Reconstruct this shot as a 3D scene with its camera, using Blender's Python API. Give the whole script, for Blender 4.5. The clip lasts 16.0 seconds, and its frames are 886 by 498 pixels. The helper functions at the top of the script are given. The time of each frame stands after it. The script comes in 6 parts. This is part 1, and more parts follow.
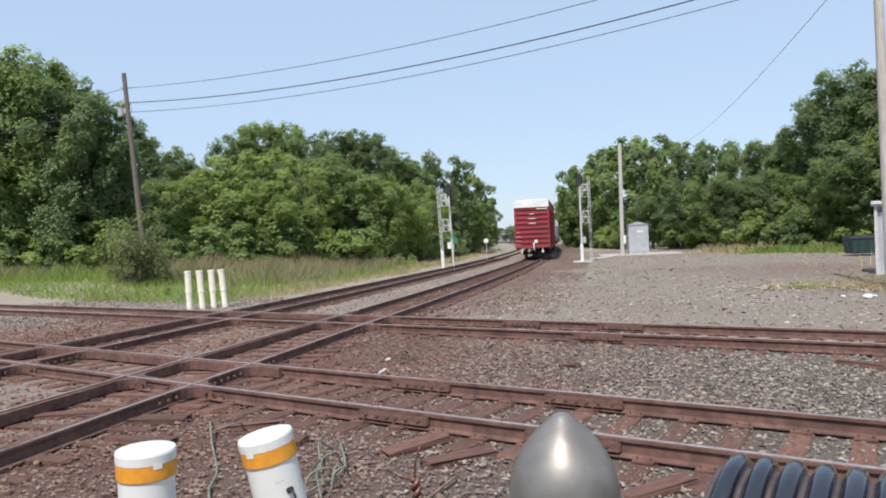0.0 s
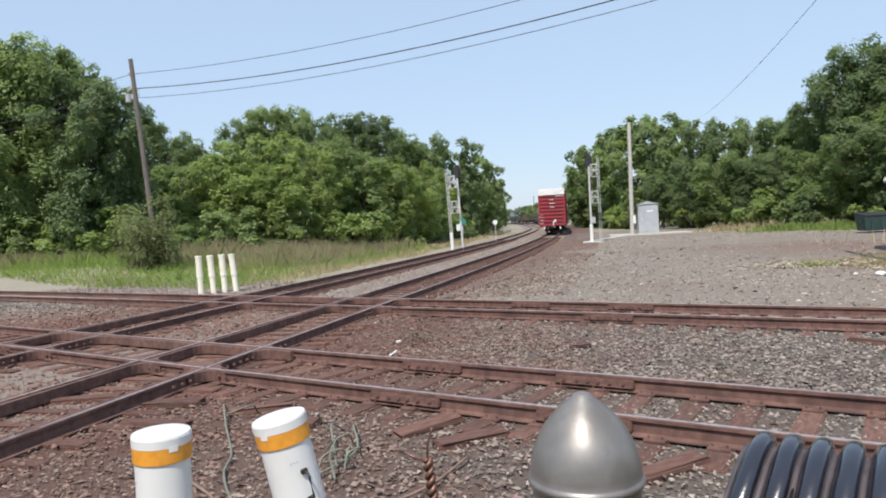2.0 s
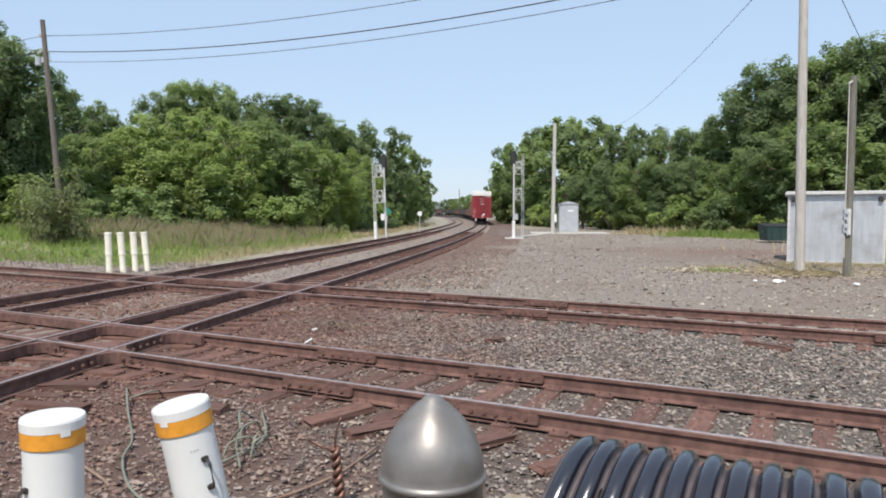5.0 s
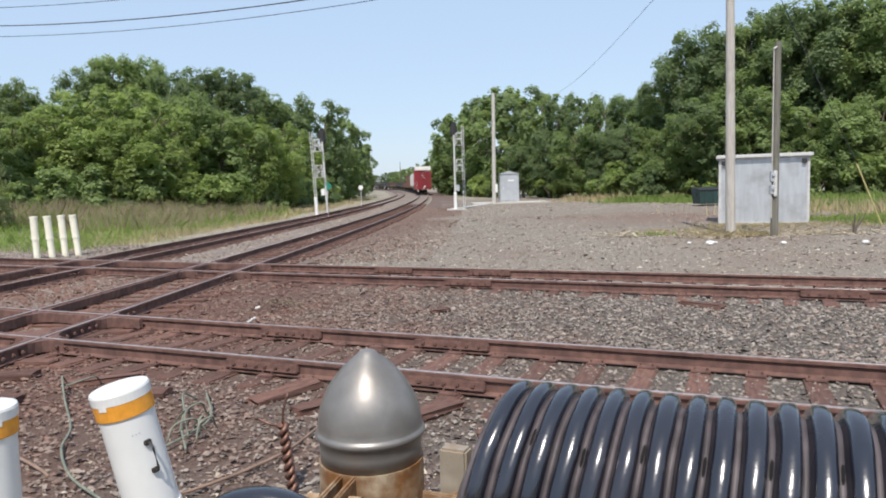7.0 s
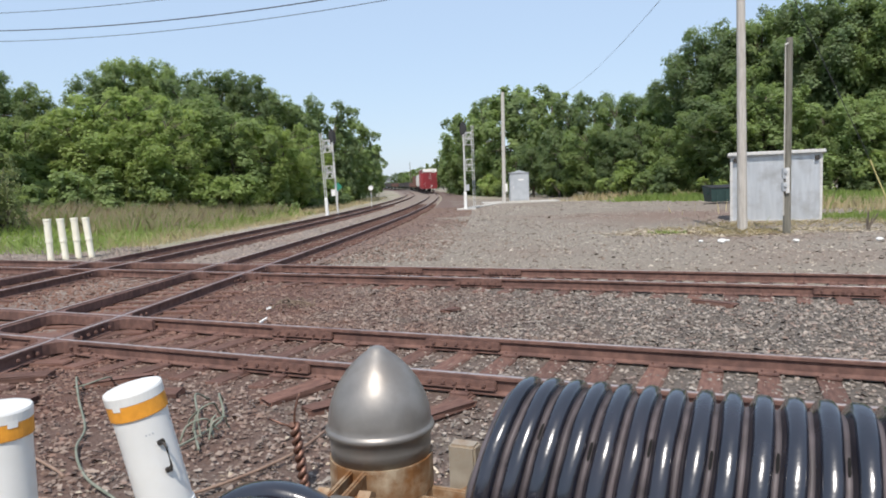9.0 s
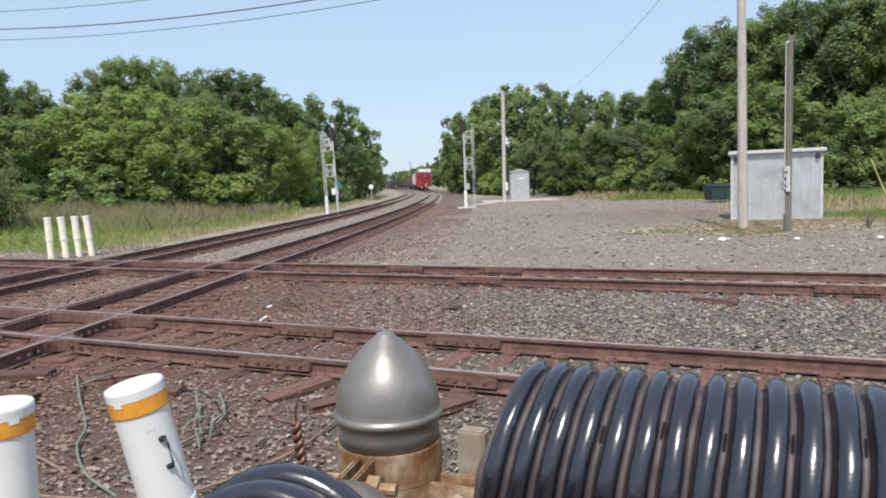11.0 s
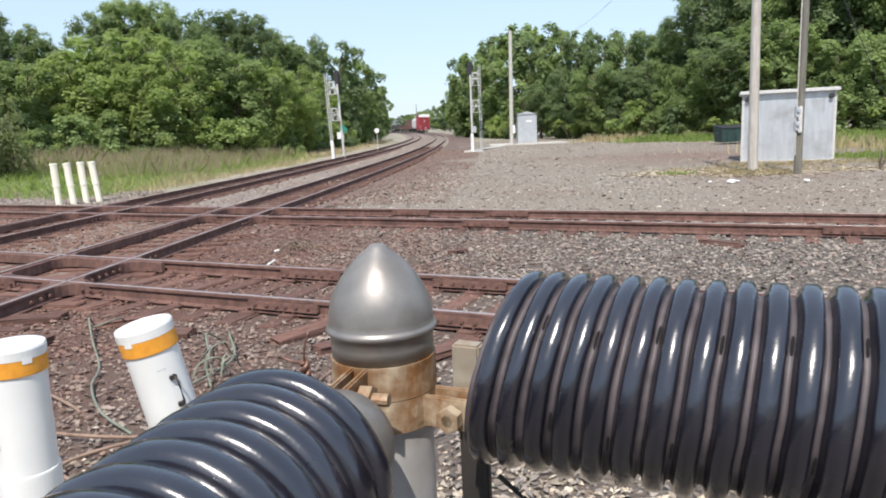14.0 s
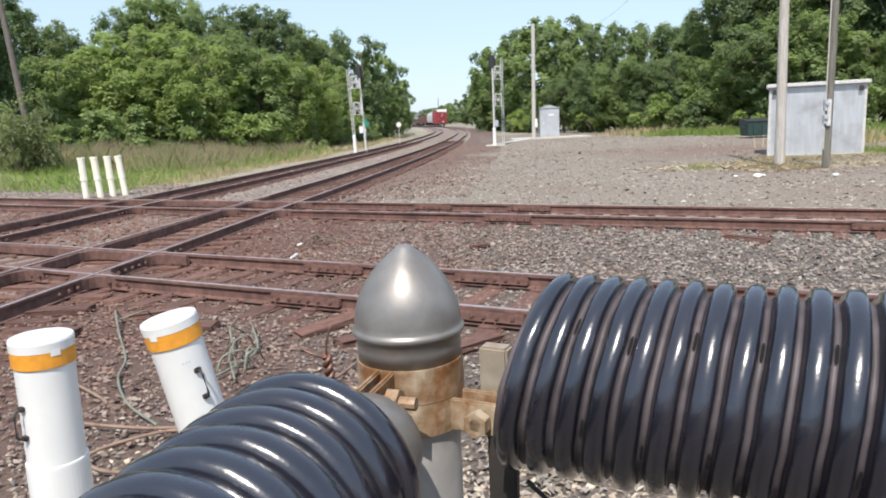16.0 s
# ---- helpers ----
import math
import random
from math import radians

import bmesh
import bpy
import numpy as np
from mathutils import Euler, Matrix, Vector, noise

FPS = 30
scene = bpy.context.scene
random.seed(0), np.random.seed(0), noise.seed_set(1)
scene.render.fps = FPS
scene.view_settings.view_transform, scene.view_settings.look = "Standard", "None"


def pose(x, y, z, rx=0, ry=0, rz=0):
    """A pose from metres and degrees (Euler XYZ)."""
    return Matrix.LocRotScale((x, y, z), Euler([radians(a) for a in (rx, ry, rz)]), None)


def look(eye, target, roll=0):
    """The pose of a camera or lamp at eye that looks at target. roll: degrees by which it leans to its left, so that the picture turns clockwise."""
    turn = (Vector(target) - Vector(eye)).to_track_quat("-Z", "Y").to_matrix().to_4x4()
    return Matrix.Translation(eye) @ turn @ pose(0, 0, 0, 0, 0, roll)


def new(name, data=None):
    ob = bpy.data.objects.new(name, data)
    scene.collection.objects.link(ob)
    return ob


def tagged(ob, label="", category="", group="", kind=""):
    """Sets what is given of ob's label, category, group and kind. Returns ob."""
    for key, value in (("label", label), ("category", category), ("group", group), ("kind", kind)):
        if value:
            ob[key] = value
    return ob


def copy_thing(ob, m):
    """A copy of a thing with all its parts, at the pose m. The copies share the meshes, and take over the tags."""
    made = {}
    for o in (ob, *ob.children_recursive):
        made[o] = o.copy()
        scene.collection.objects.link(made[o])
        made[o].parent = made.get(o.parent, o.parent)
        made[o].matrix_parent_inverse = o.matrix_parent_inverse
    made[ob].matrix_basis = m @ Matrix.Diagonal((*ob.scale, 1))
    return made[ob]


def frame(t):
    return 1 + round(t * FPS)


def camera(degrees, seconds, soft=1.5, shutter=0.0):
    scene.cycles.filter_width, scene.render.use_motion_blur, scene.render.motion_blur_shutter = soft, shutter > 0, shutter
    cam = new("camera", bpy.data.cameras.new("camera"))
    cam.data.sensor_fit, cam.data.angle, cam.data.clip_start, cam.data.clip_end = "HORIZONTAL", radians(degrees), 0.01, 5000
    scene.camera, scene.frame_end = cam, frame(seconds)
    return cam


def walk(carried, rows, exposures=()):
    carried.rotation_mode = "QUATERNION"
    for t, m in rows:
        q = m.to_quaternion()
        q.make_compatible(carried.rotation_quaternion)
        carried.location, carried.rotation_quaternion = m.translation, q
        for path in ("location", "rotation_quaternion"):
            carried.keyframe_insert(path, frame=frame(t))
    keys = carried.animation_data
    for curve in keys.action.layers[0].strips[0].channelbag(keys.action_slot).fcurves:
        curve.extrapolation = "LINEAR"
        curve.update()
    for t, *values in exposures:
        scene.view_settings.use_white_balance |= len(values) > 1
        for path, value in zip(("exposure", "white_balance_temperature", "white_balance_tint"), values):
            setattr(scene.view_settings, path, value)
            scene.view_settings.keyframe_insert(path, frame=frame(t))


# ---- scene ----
cam = camera(64.9, 16.0, 1.9)
PATH = [
    (0, (-0.05, -0.018, 2.013), (-0.371, 1.956, 1.994), -2.4),
    (0.5, (-0.048, -0.012, 2.008), (-0.364, 1.962, 1.999), -3.2),
    (1, (-0.048, -0.015, 2.008), (-0.373, 1.958, 1.998), -3.5),
    (1.5, (-0.051, -0.017, 2.01), (-0.398, 1.951, 1.938), -3.2),
    (2, (-0.056, -0.012, 2.011), (-0.405, 1.956, 1.942), -3.1),
    (2.5, (-0.055, -0.01, 2.01), (-0.401, 1.96, 1.968), -3.2),
    (3, (-0.054, -0.006, 2.008), (-0.398, 1.963, 1.977), -3.4),
    (3.5, (-0.054, -0.01, 2.01), (-0.405, 1.959, 1.985), -3.5),
    (4, (-0.053, -0.01, 2.012), (-0.412, 1.957, 1.992), -3.4),
    (4.5, (-0.052, -0.017, 2.017), (-0.411, 1.951, 2.002), -2.9),
    (5, (-0.015, -0.028, 2.022), (-0.147, 1.965, 1.92), -0.0),
    (5.2, (-0.018, -0.004, 2.011), (-0.084, 1.99, 1.869), -0.9),
    (7.5, (-0.006, -0.029, 2.008), (0.027, 1.963, 1.825), -1.6),
    (8, (-0.006, -0.031, 2.007), (0.013, 1.961, 1.828), -1.8),
    (8.5, (-0.011, -0.023, 2.005), (-0.006, 1.969, 1.826), -1.9),
    (9, (-0.006, -0.028, 2.007), (-0.006, 1.964, 1.825), -2.1),
    (11.3, (-0.012, -0.024, 1.996), (-0.013, 1.967, 1.809), -2.1),
    (11.5, (-0.009, -0.021, 1.995), (-0.017, 1.969, 1.796), -2.4),
    (12, (-0.006, -0.022, 1.992), (-0.014, 1.967, 1.779), -2.4),
    (12.5, (-0.005, -0.013, 1.979), (-0.004, 1.971, 1.725), -2.0),
    (13, (-0.005, -0.014, 1.98), (-0.004, 1.963, 1.679), -1.8),
    (13.5, (-0.007, -0.011, 1.976), (-0.024, 1.963, 1.653), -2.2),
    (14, (-0.004, -0.015, 1.975), (-0.031, 1.955, 1.633), -2.5),
    (14.5, (-0.006, -0.01, 1.977), (-0.06, 1.958, 1.621), -2.3),
    (15, (-0.005, -0.012, 1.977), (-0.075, 1.954, 1.617), -2.3),
    (15.5, (-0.002, -0.016, 1.976), (-0.082, 1.951, 1.621), -2.6),
    (16, (-0.008, -0.007, 1.978), (-0.097, 1.959, 1.622), -2.6),
]
EXPOSURES = [(0, 0.15), (5, 0.15), (7.5, 0.15), (9, 0.15), (11.5, 0.14), (12.5, 0.2), (13, 0.31), (13.5, 0.37), (14.5, 0.4), (16, 0.4)]
walk(cam, [(t, look(e, g, r)) for t, e, g, r in PATH], EXPOSURES)

# ---- light ----
SUN_EL, SUN_AZ = radians(56), radians(190)   # azimuth clockwise from +y: behind the camera, a little to its left
world = bpy.data.worlds.new("sky")
scene.world = world
world.use_nodes = True
wn = world.node_tree.nodes
sky = wn.new("ShaderNodeTexSky")
sky.sky_type, sky.sun_disc = "NISHITA", False
sky.sun_elevation, sky.sun_rotation = SUN_EL, SUN_AZ
sky.air_density, sky.dust_density, sky.ozone_density = 1.2, 0.5, 3.0
wn["Background"].inputs[1].default_value = 0.125
haze = wn.new("ShaderNodeMix")          # summer haze: the clear sky paled by an even veil
haze.data_type, haze.inputs[0].default_value = "RGBA", 0.68
haze.inputs[7].default_value = (4.35, 5.5, 7.25, 1)
world.node_tree.links.new(sky.outputs[0], haze.inputs[6])
world.node_tree.links.new(haze.outputs[2], wn["Background"].inputs[0])
sun = new("sun", bpy.data.lights.new("sun", "SUN"))
sun.data.energy, sun.data.angle, sun.data.color = 4.7, radians(0.53), (1.0, 0.935, 0.865)
to_sun = Vector((math.sin(SUN_AZ) * math.cos(SUN_EL), math.cos(SUN_AZ) * math.cos(SUN_EL), math.sin(SUN_EL)))
sun.matrix_world = look((0, 0, 40), Vector((0, 0, 40)) - to_sun)


# ---- materials ----
def mat(name, c1, c2=None, scale=8.0, rough=0.6, metal=0.0, bump=0.15, c3=None, scale3=0.6, amount3=0.5, island=0.0, piece=0.0, stretch=(1, 1, 1), bump_dist=0.01, coat=0.0, rough2=None):
    """A surface of two colours in a fine grain, a third in large stains, and shades that differ from piece to piece."""
    m = bpy.data.materials.new(name)
    m.use_nodes = True
    n, ln = m.node_tree.nodes, m.node_tree.links.new
    b = n["Principled BSDF"]
    tc = n.new("ShaderNodeTexCoord")
    mp = n.new("ShaderNodeMapping")
    mp.inputs["Scale"].default_value = stretch
    ln(tc.outputs["Object"], mp.inputs[0])
    fine = n.new("ShaderNodeTexNoise")
    fine.inputs["Scale"].default_value, fine.inputs["Detail"].default_value = scale, 5
    ln(mp.outputs[0], fine.inputs[0])
    ramp = n.new("ShaderNodeMapRange")
    ramp.inputs[1].default_value, ramp.inputs[2].default_value = 0.35, 0.65
    ln(fine.outputs[0], ramp.inputs[0])
    mix = n.new("ShaderNodeMix")
    mix.data_type = "RGBA"
    mix.inputs[6].default_value, mix.inputs[7].default_value = (*c1, 1), (*(c2 or c1), 1)
    ln(ramp.outputs[0], mix.inputs[0])
    out = mix.outputs[2]
    if c3:
        big = n.new("ShaderNodeTexNoise")
        big.inputs["Scale"].default_value, big.inputs["Detail"].default_value = scale3, 6
        big.inputs["Roughness"].default_value = 0.65
        ln(tc.outputs["Object"], big.inputs[0])
        r3 = n.new("ShaderNodeMapRange")
        r3.inputs[1].default_value, r3.inputs[2].default_value = 0.62 - 0.24 * amount3, 0.82 - 0.24 * amount3
        ln(big.outputs[0], r3.inputs[0])
        m3 = n.new("ShaderNodeMix")
        m3.data_type = "RGBA"
        m3.inputs[7].default_value = (*c3, 1)
        ln(r3.outputs[0], m3.inputs[0]), ln(out, m3.inputs[6])
        out = m3.outputs[2]
    for amount, node, socket in ((island, "ShaderNodeNewGeometry", "Random Per Island"), (piece, "ShaderNodeObjectInfo", "Random")):
        if amount:
            src = n.new(node)
            mr = n.new("ShaderNodeMapRange")
            mr.inputs[3].default_value, mr.inputs[4].default_value = 1 - amount, 1 + amount
            ln(src.outputs[socket], mr.inputs[0])
            hs = n.new("ShaderNodeHueSaturation")
            ln(mr.outputs[0], hs.inputs["Value"]), ln(out, hs.inputs["Color"])
            out = hs.outputs[0]
    ln(out, b.inputs["Base Color"])
    b.inputs["Roughness"].default_value, b.inputs["Metallic"].default_value = rough, metal
    if rough2 is not None:
        rr = n.new("ShaderNodeMapRange")
        rr.inputs[3].default_value, rr.inputs[4].default_value = rough, rough2
        ln(fine.outputs[0], rr.inputs[0]), ln(rr.outputs[0], b.inputs["Roughness"])
    b.inputs["Coat Weight"].default_value = coat
    if bump:
        bp = n.new("ShaderNodeBump")
        bp.inputs["Strength"].default_value, bp.inputs["Distance"].default_value = bump, bump_dist
        ln(fine.outputs[0], bp.inputs["Height"]), ln(bp.outputs[0], b.inputs["Normal"])
    return m


def rusty(m, rust, centre, near, far):
    """Brown brake dust and rust laid over a ground material, strongest round the crossing."""
    n, ln = m.node_tree.nodes, m.node_tree.links.new
    b = n["Principled BSDF"]
    src = b.inputs["Base Color"].links[0].from_socket
    tc = n.new("ShaderNodeTexCoord")
    d = n.new("ShaderNodeVectorMath")
    d.operation = "DISTANCE"
    d.inputs[1].default_value = centre
    ln(tc.outputs["Object"], d.inputs[0])
    nz = n.new("ShaderNodeTexNoise")
    nz.inputs["Scale"].default_value, nz.inputs["Detail"].default_value = 0.9, 6
    ln(tc.outputs["Object"], nz.inputs[0])
    sc = n.new("ShaderNodeMath")
    sc.operation, sc.inputs[1].default_value = "MULTIPLY_ADD", 9.0
    ln(nz.outputs[0], sc.inputs[0]), ln(d.outputs["Value"], sc.inputs[2])
    mr = n.new("ShaderNodeMapRange")
    mr.inputs[1].default_value, mr.inputs[2].default_value = near + 4.5, far + 4.5
    mr.inputs[3].default_value, mr.inputs[4].default_value = 0.85, 0.08
    ln(sc.outputs[0], mr.inputs[0])
    mx = n.new("ShaderNodeMix")
    mx.data_type = "RGBA"
    mx.inputs[7].default_value = (*rust, 1)
    ln(mr.outputs[0], mx.inputs[0]), ln(src, mx.inputs[6])
    ln(mx.outputs[2], b.inputs["Base Color"])
    return m


def leafy(name, c1, c2, through_colour):
    m = mat(name, c1, c2, 0.42, 0.6, bump=0, island=0.25, piece=0.22)
    n, ln = m.node_tree.nodes, m.node_tree.links.new
    b = n["Principled BSDF"]
    tr = n.new("ShaderNodeBsdfTranslucent")
    tr.inputs[0].default_value = (*through_colour, 1)
    ms = n.new("ShaderNodeMixShader")
    ms.inputs[0].default_value = 0.5
    b.inputs["Specular IOR Level"].default_value = 0.2
    ln(b.outputs[0], ms.inputs[1]), ln(tr.outputs[0], ms.inputs[2])
    ln(ms.outputs[0], n["Material Output"].inputs[0])
    return m


M_SOIL = mat("dry_soil", (0.22, 0.19, 0.145), (0.32, 0.285, 0.23), 30, 0.95, c3=(0.15, 0.16, 0.07), scale3=0.12, amount3=0.5, bump=0.5, bump_dist=0.03)
M_LOT = rusty(mat("lot_gravel", (0.13, 0.11, 0.086), (0.26, 0.228, 0.184), 14, 0.95, c3=(0.175, 0.132, 0.102), scale3=0.14, amount3=0.6, bump=0.6, bump_dist=0.03), (0.155, 0.098, 0.074), (12.5, 37, 0), 2, 8)
M_BED = rusty(mat("ballast_bed", (0.06, 0.052, 0.043), (0.145, 0.128, 0.108), 30, 0.95, bump=0.8, bump_dist=0.03), (0.10, 0.043, 0.029), (-10, 11, 0), 7, 13.5)
M_STONE = rusty(mat("ballast_stone", (0.168, 0.147, 0.124), (0.27, 0.242, 0.209), 5, 0.9, island=0.6, bump=0.2, c3=(0.20, 0.125, 0.10), scale3=7, amount3=0.5), (0.165, 0.078, 0.053), (-10, 11.0, 0), 5.5, 11.5)
M_BED_D = mat("curve_ballast_bed", (0.15, 0.118, 0.096), (0.25, 0.208, 0.176), 24, 0.95, c3=(0.16, 0.098, 0.075), scale3=0.4, amount3=0.5, bump=0.7, bump_dist=0.03)
M_STONE_D = mat("curve_stone", (0.20, 0.155, 0.125), (0.31, 0.26, 0.215), 3, 0.9, island=0.5, bump=0.1)
M_RAIL = mat("rusty_rail", (0.10, 0.052, 0.042), (0.175, 0.094, 0.073), 9, 0.85, 0.0, 0.3, c3=(0.065, 0.034, 0.029), scale3=1.5)
M_HEAD = mat("worn_rail_top", (0.28, 0.235, 0.225), (0.40, 0.35, 0.34), 14, 0.42, 0.45, 0.05, c3=(0.13, 0.075, 0.06), scale3=1.1)
M_TIE = mat("weathered_tie", (0.09, 0.042, 0.031), (0.15, 0.078, 0.057), 6, 0.9, piece=0.25, bump=0.6, stretch=(1, 7, 7), c3=(0.08, 0.045, 0.035), scale3=1.2)
M_PVC = mat("white_pvc", (0.70, 0.70, 0.68), (0.65, 0.65, 0.63), 5, 0.35, bump=0.02, c3=(0.66, 0.65, 0.61), scale3=3, amount3=0.3)
M_PVC_OLD = mat("aged_pvc", (0.80, 0.77, 0.65), (0.74, 0.70, 0.56), 6, 0.45, bump=0.05, c3=(0.64, 0.59, 0.46), scale3=2, amount3=0.4)
M_ORANGE = mat("orange_tape", (0.72, 0.31, 0.035), (0.62, 0.26, 0.03), 30, 0.4, bump=0.08)
M_GALV = mat("galvanized_steel", (0.20, 0.185, 0.17), (0.25, 0.234, 0.216), 55, 0.36, 0.5, 0.05, c3=(0.19, 0.168, 0.145), scale3=22, amount3=0.6, rough2=0.52)
M_POST = mat("weathered_zinc", (0.33, 0.315, 0.30), (0.41, 0.395, 0.38), 40, 0.55, 0.15, 0.05, c3=(0.27, 0.25, 0.235), scale3=18, amount3=0.5)
M_RUSTBAND = mat("rusting_band", (0.27, 0.19, 0.115), (0.46, 0.37, 0.26), 70, 0.6, 0.25, 0.25, c3=(0.22, 0.10, 0.035), scale3=38, amount3=0.9)
M_HDPE = mat("black_plastic", (0.008, 0.008, 0.013), (0.013, 0.013, 0.020), 34, 0.17, bump=0.14, c3=(0.016, 0.013, 0.018), scale3=20, amount3=0.6, rough2=0.34)
M_HDPE.node_tree.nodes["Principled BSDF"].inputs["Specular IOR Level"].default_value = 0.85
M_HDPE.node_tree.nodes["Principled BSDF"].inputs["Coat Weight"].default_value = 0.5
M_HDPE.node_tree.nodes["Principled BSDF"].inputs["Coat Roughness"].default_value = 0.1
M_VALLEY = mat("dusty_plastic", (0.05, 0.042, 0.046), (0.095, 0.08, 0.086), 60, 0.6, bump=0.1)
M_DARKSTEEL = mat("dark_steel", (0.03, 0.028, 0.026), (0.06, 0.052, 0.046), 20, 0.6, 0.3, 0.1)
M_WIRE = mat("cable", (0.035, 0.035, 0.04), rough=0.6, bump=0)
M_POLEWOOD = mat("grey_pole_wood", (0.35, 0.325, 0.29), (0.48, 0.45, 0.41), 7, 0.9, stretch=(3, 3, 0.25), bump=0.4, c3=(0.34, 0.30, 0.26), scale3=0.7)
M_POLEDARK = mat("dark_pole_wood", (0.115, 0.11, 0.09), (0.18, 0.17, 0.14), 7, 0.9, stretch=(3, 3, 0.25), bump=0.4)
M_POLEOLD = mat("old_pole_wood", (0.095, 0.08, 0.068), (0.16, 0.138, 0.118), 7, 0.9, stretch=(3, 3, 0.25), bump=0.4)
M_CONC = mat("concrete", (0.38, 0.36, 0.325), (0.50, 0.48, 0.44), 9, 0.85, bump=0.2, c3=(0.44, 0.41, 0.37), scale3=0.9)
M_ALU = mat("aluminium_sheet", (0.52, 0.54, 0.56), (0.60, 0.62, 0.64), 2.5, 0.42, 0.55, 0.03, stretch=(3, 3, 0.4), c3=(0.42, 0.42, 0.42), scale3=1.0)
M_GREYCAB = mat("grey_paint_and_far_haze", (0.36, 0.38, 0.40), (0.42, 0.44, 0.46), 2, 0.5, 0.1, 0.03)
M_WHITE = mat("white_paint", (0.75, 0.75, 0.73), (0.66, 0.65, 0.62), 6, 0.5, bump=0.05)
M_SILVER = mat("aluminium_paint", (0.62, 0.61, 0.59), (0.52, 0.51, 0.49), 8, 0.5, 0.2, 0.05)
M_BLACK = mat("black_paint", (0.014, 0.014, 0.015), (0.025, 0.025, 0.026), 8, 0.6, bump=0.05)
M_RED = mat("boxcar_red", (0.31, 0.034, 0.046), (0.25, 0.029, 0.038), 1.2, 0.55, bump=0.05, c3=(0.22, 0.05, 0.04), scale3=0.7, amount3=0.5)
M_ROOF = mat("white_roof", (0.74, 0.73, 0.71), (0.62, 0.61, 0.58), 2, 0.5, bump=0.05)
M_HOPPER = mat("pale_hopper_paint", (0.52, 0.53, 0.52), (0.42, 0.43, 0.42), 1.5, 0.6, bump=0.05, c3=(0.30, 0.27, 0.24), scale3=0.6)
M_CARDARK = mat("dark_wagon_paint", (0.035, 0.036, 0.04), (0.07, 0.06, 0.055), 1.5, 0.6, bump=0.05)
M_CARBROWN = mat("brown_wagon_paint", (0.11, 0.055, 0.045), (0.15, 0.08, 0.06), 1.5, 0.65, bump=0.05)
M_GREEN = mat("green_sign", (0.02, 0.19, 0.13), rough=0.5, bump=0)
M_BIN = mat("dark_green_bin", (0.018, 0.045, 0.042), (0.028, 0.06, 0.055), 3, 0.55, bump=0.05)
M_YELLOW = mat("yellow_guard", (0.62, 0.54, 0.24), (0.52, 0.45, 0.2), 6, 0.5, bump=0.03)
M_BARK = mat("bark", (0.10, 0.08, 0.062), (0.17, 0.14, 0.11), 6, 0.95, stretch=(2, 2, 0.4), bump=0.6)
M_LEAF_A = leafy("leaves_mid", (0.148, 0.20, 0.084), (0.245, 0.303, 0.135), (0.36, 0.47, 0.15))
M_LEAF_B = leafy("leaves_dark", (0.115, 0.158, 0.082), (0.195, 0.243, 0.124), (0.27, 0.37, 0.13))
M_LEAF_C = leafy("leaves_light", (0.182, 0.238, 0.084), (0.30, 0.36, 0.14), (0.45, 0.57, 0.17))
M_LEAF_D = leafy("leaves_olive", (0.15, 0.175, 0.085), (0.21, 0.235, 0.115), (0.28, 0.33, 0.12))
M_GRASS = leafy("grass_green", (0.19, 0.26, 0.075), (0.27, 0.34, 0.105), (0.34, 0.46, 0.11))
M_STRAW = leafy("grass_straw", (0.42, 0.35, 0.21), (0.53, 0.45, 0.28), (0.52, 0.44, 0.24))
M_PLUME = leafy("grass_seed", (0.33, 0.265, 0.185), (0.44, 0.36, 0.26), (0.44, 0.36, 0.21))
M_COPPER = mat("copper_cable", (0.13, 0.07, 0.052), (0.20, 0.105, 0.075), 30, 0.45, 0.6, 0.1)
M_VERDI = mat("grey_green_cable", (0.14, 0.155, 0.115), (0.21, 0.22, 0.17), 12, 0.6, bump=0.1)
M_TANCABLE = mat("brown_cable", (0.17, 0.105, 0.075), (0.26, 0.175, 0.125), 9, 0.7, bump=0.1)


# ---- mesh helpers ----
def link(name, me, material, parent=None, label=""):
    ob = new(name, me)
    if material and not me.materials:
        me.materials.append(material)
    if parent:
        ob.parent = parent
    return tagged(ob, label)


def part(name, bm, material, parent=None, label="", smooth=False):
    me = bpy.data.meshes.new(name)
    bmesh.ops.recalc_face_normals(bm, faces=bm.faces)
    bm.to_mesh(me)
    bm.free()
    if smooth:
        for p in me.polygons:
            p.use_smooth = len(p.vertices) <= 4
    return link(name, me, material, parent, label)


def thing(name, label, category, m=None, group="", kind=""):
    e = new(name)
    if m is not None:
        e.matrix_basis = m
    return tagged(e, label, category, group, kind)


def box(bm, c, s, bevel=0.0, rz=0.0):
    r = bmesh.ops.create_cube(bm, size=1, matrix=Matrix.Translation(c) @ Matrix.Rotation(radians(rz), 4, "Z") @ Matrix.Diagonal((*s, 1)))
    if bevel:
        es = list({e for v in r["verts"] for e in v.link_edges})
        bmesh.ops.bevel(bm, geom=es, offset=bevel, segments=2, affect="EDGES")
    return bm


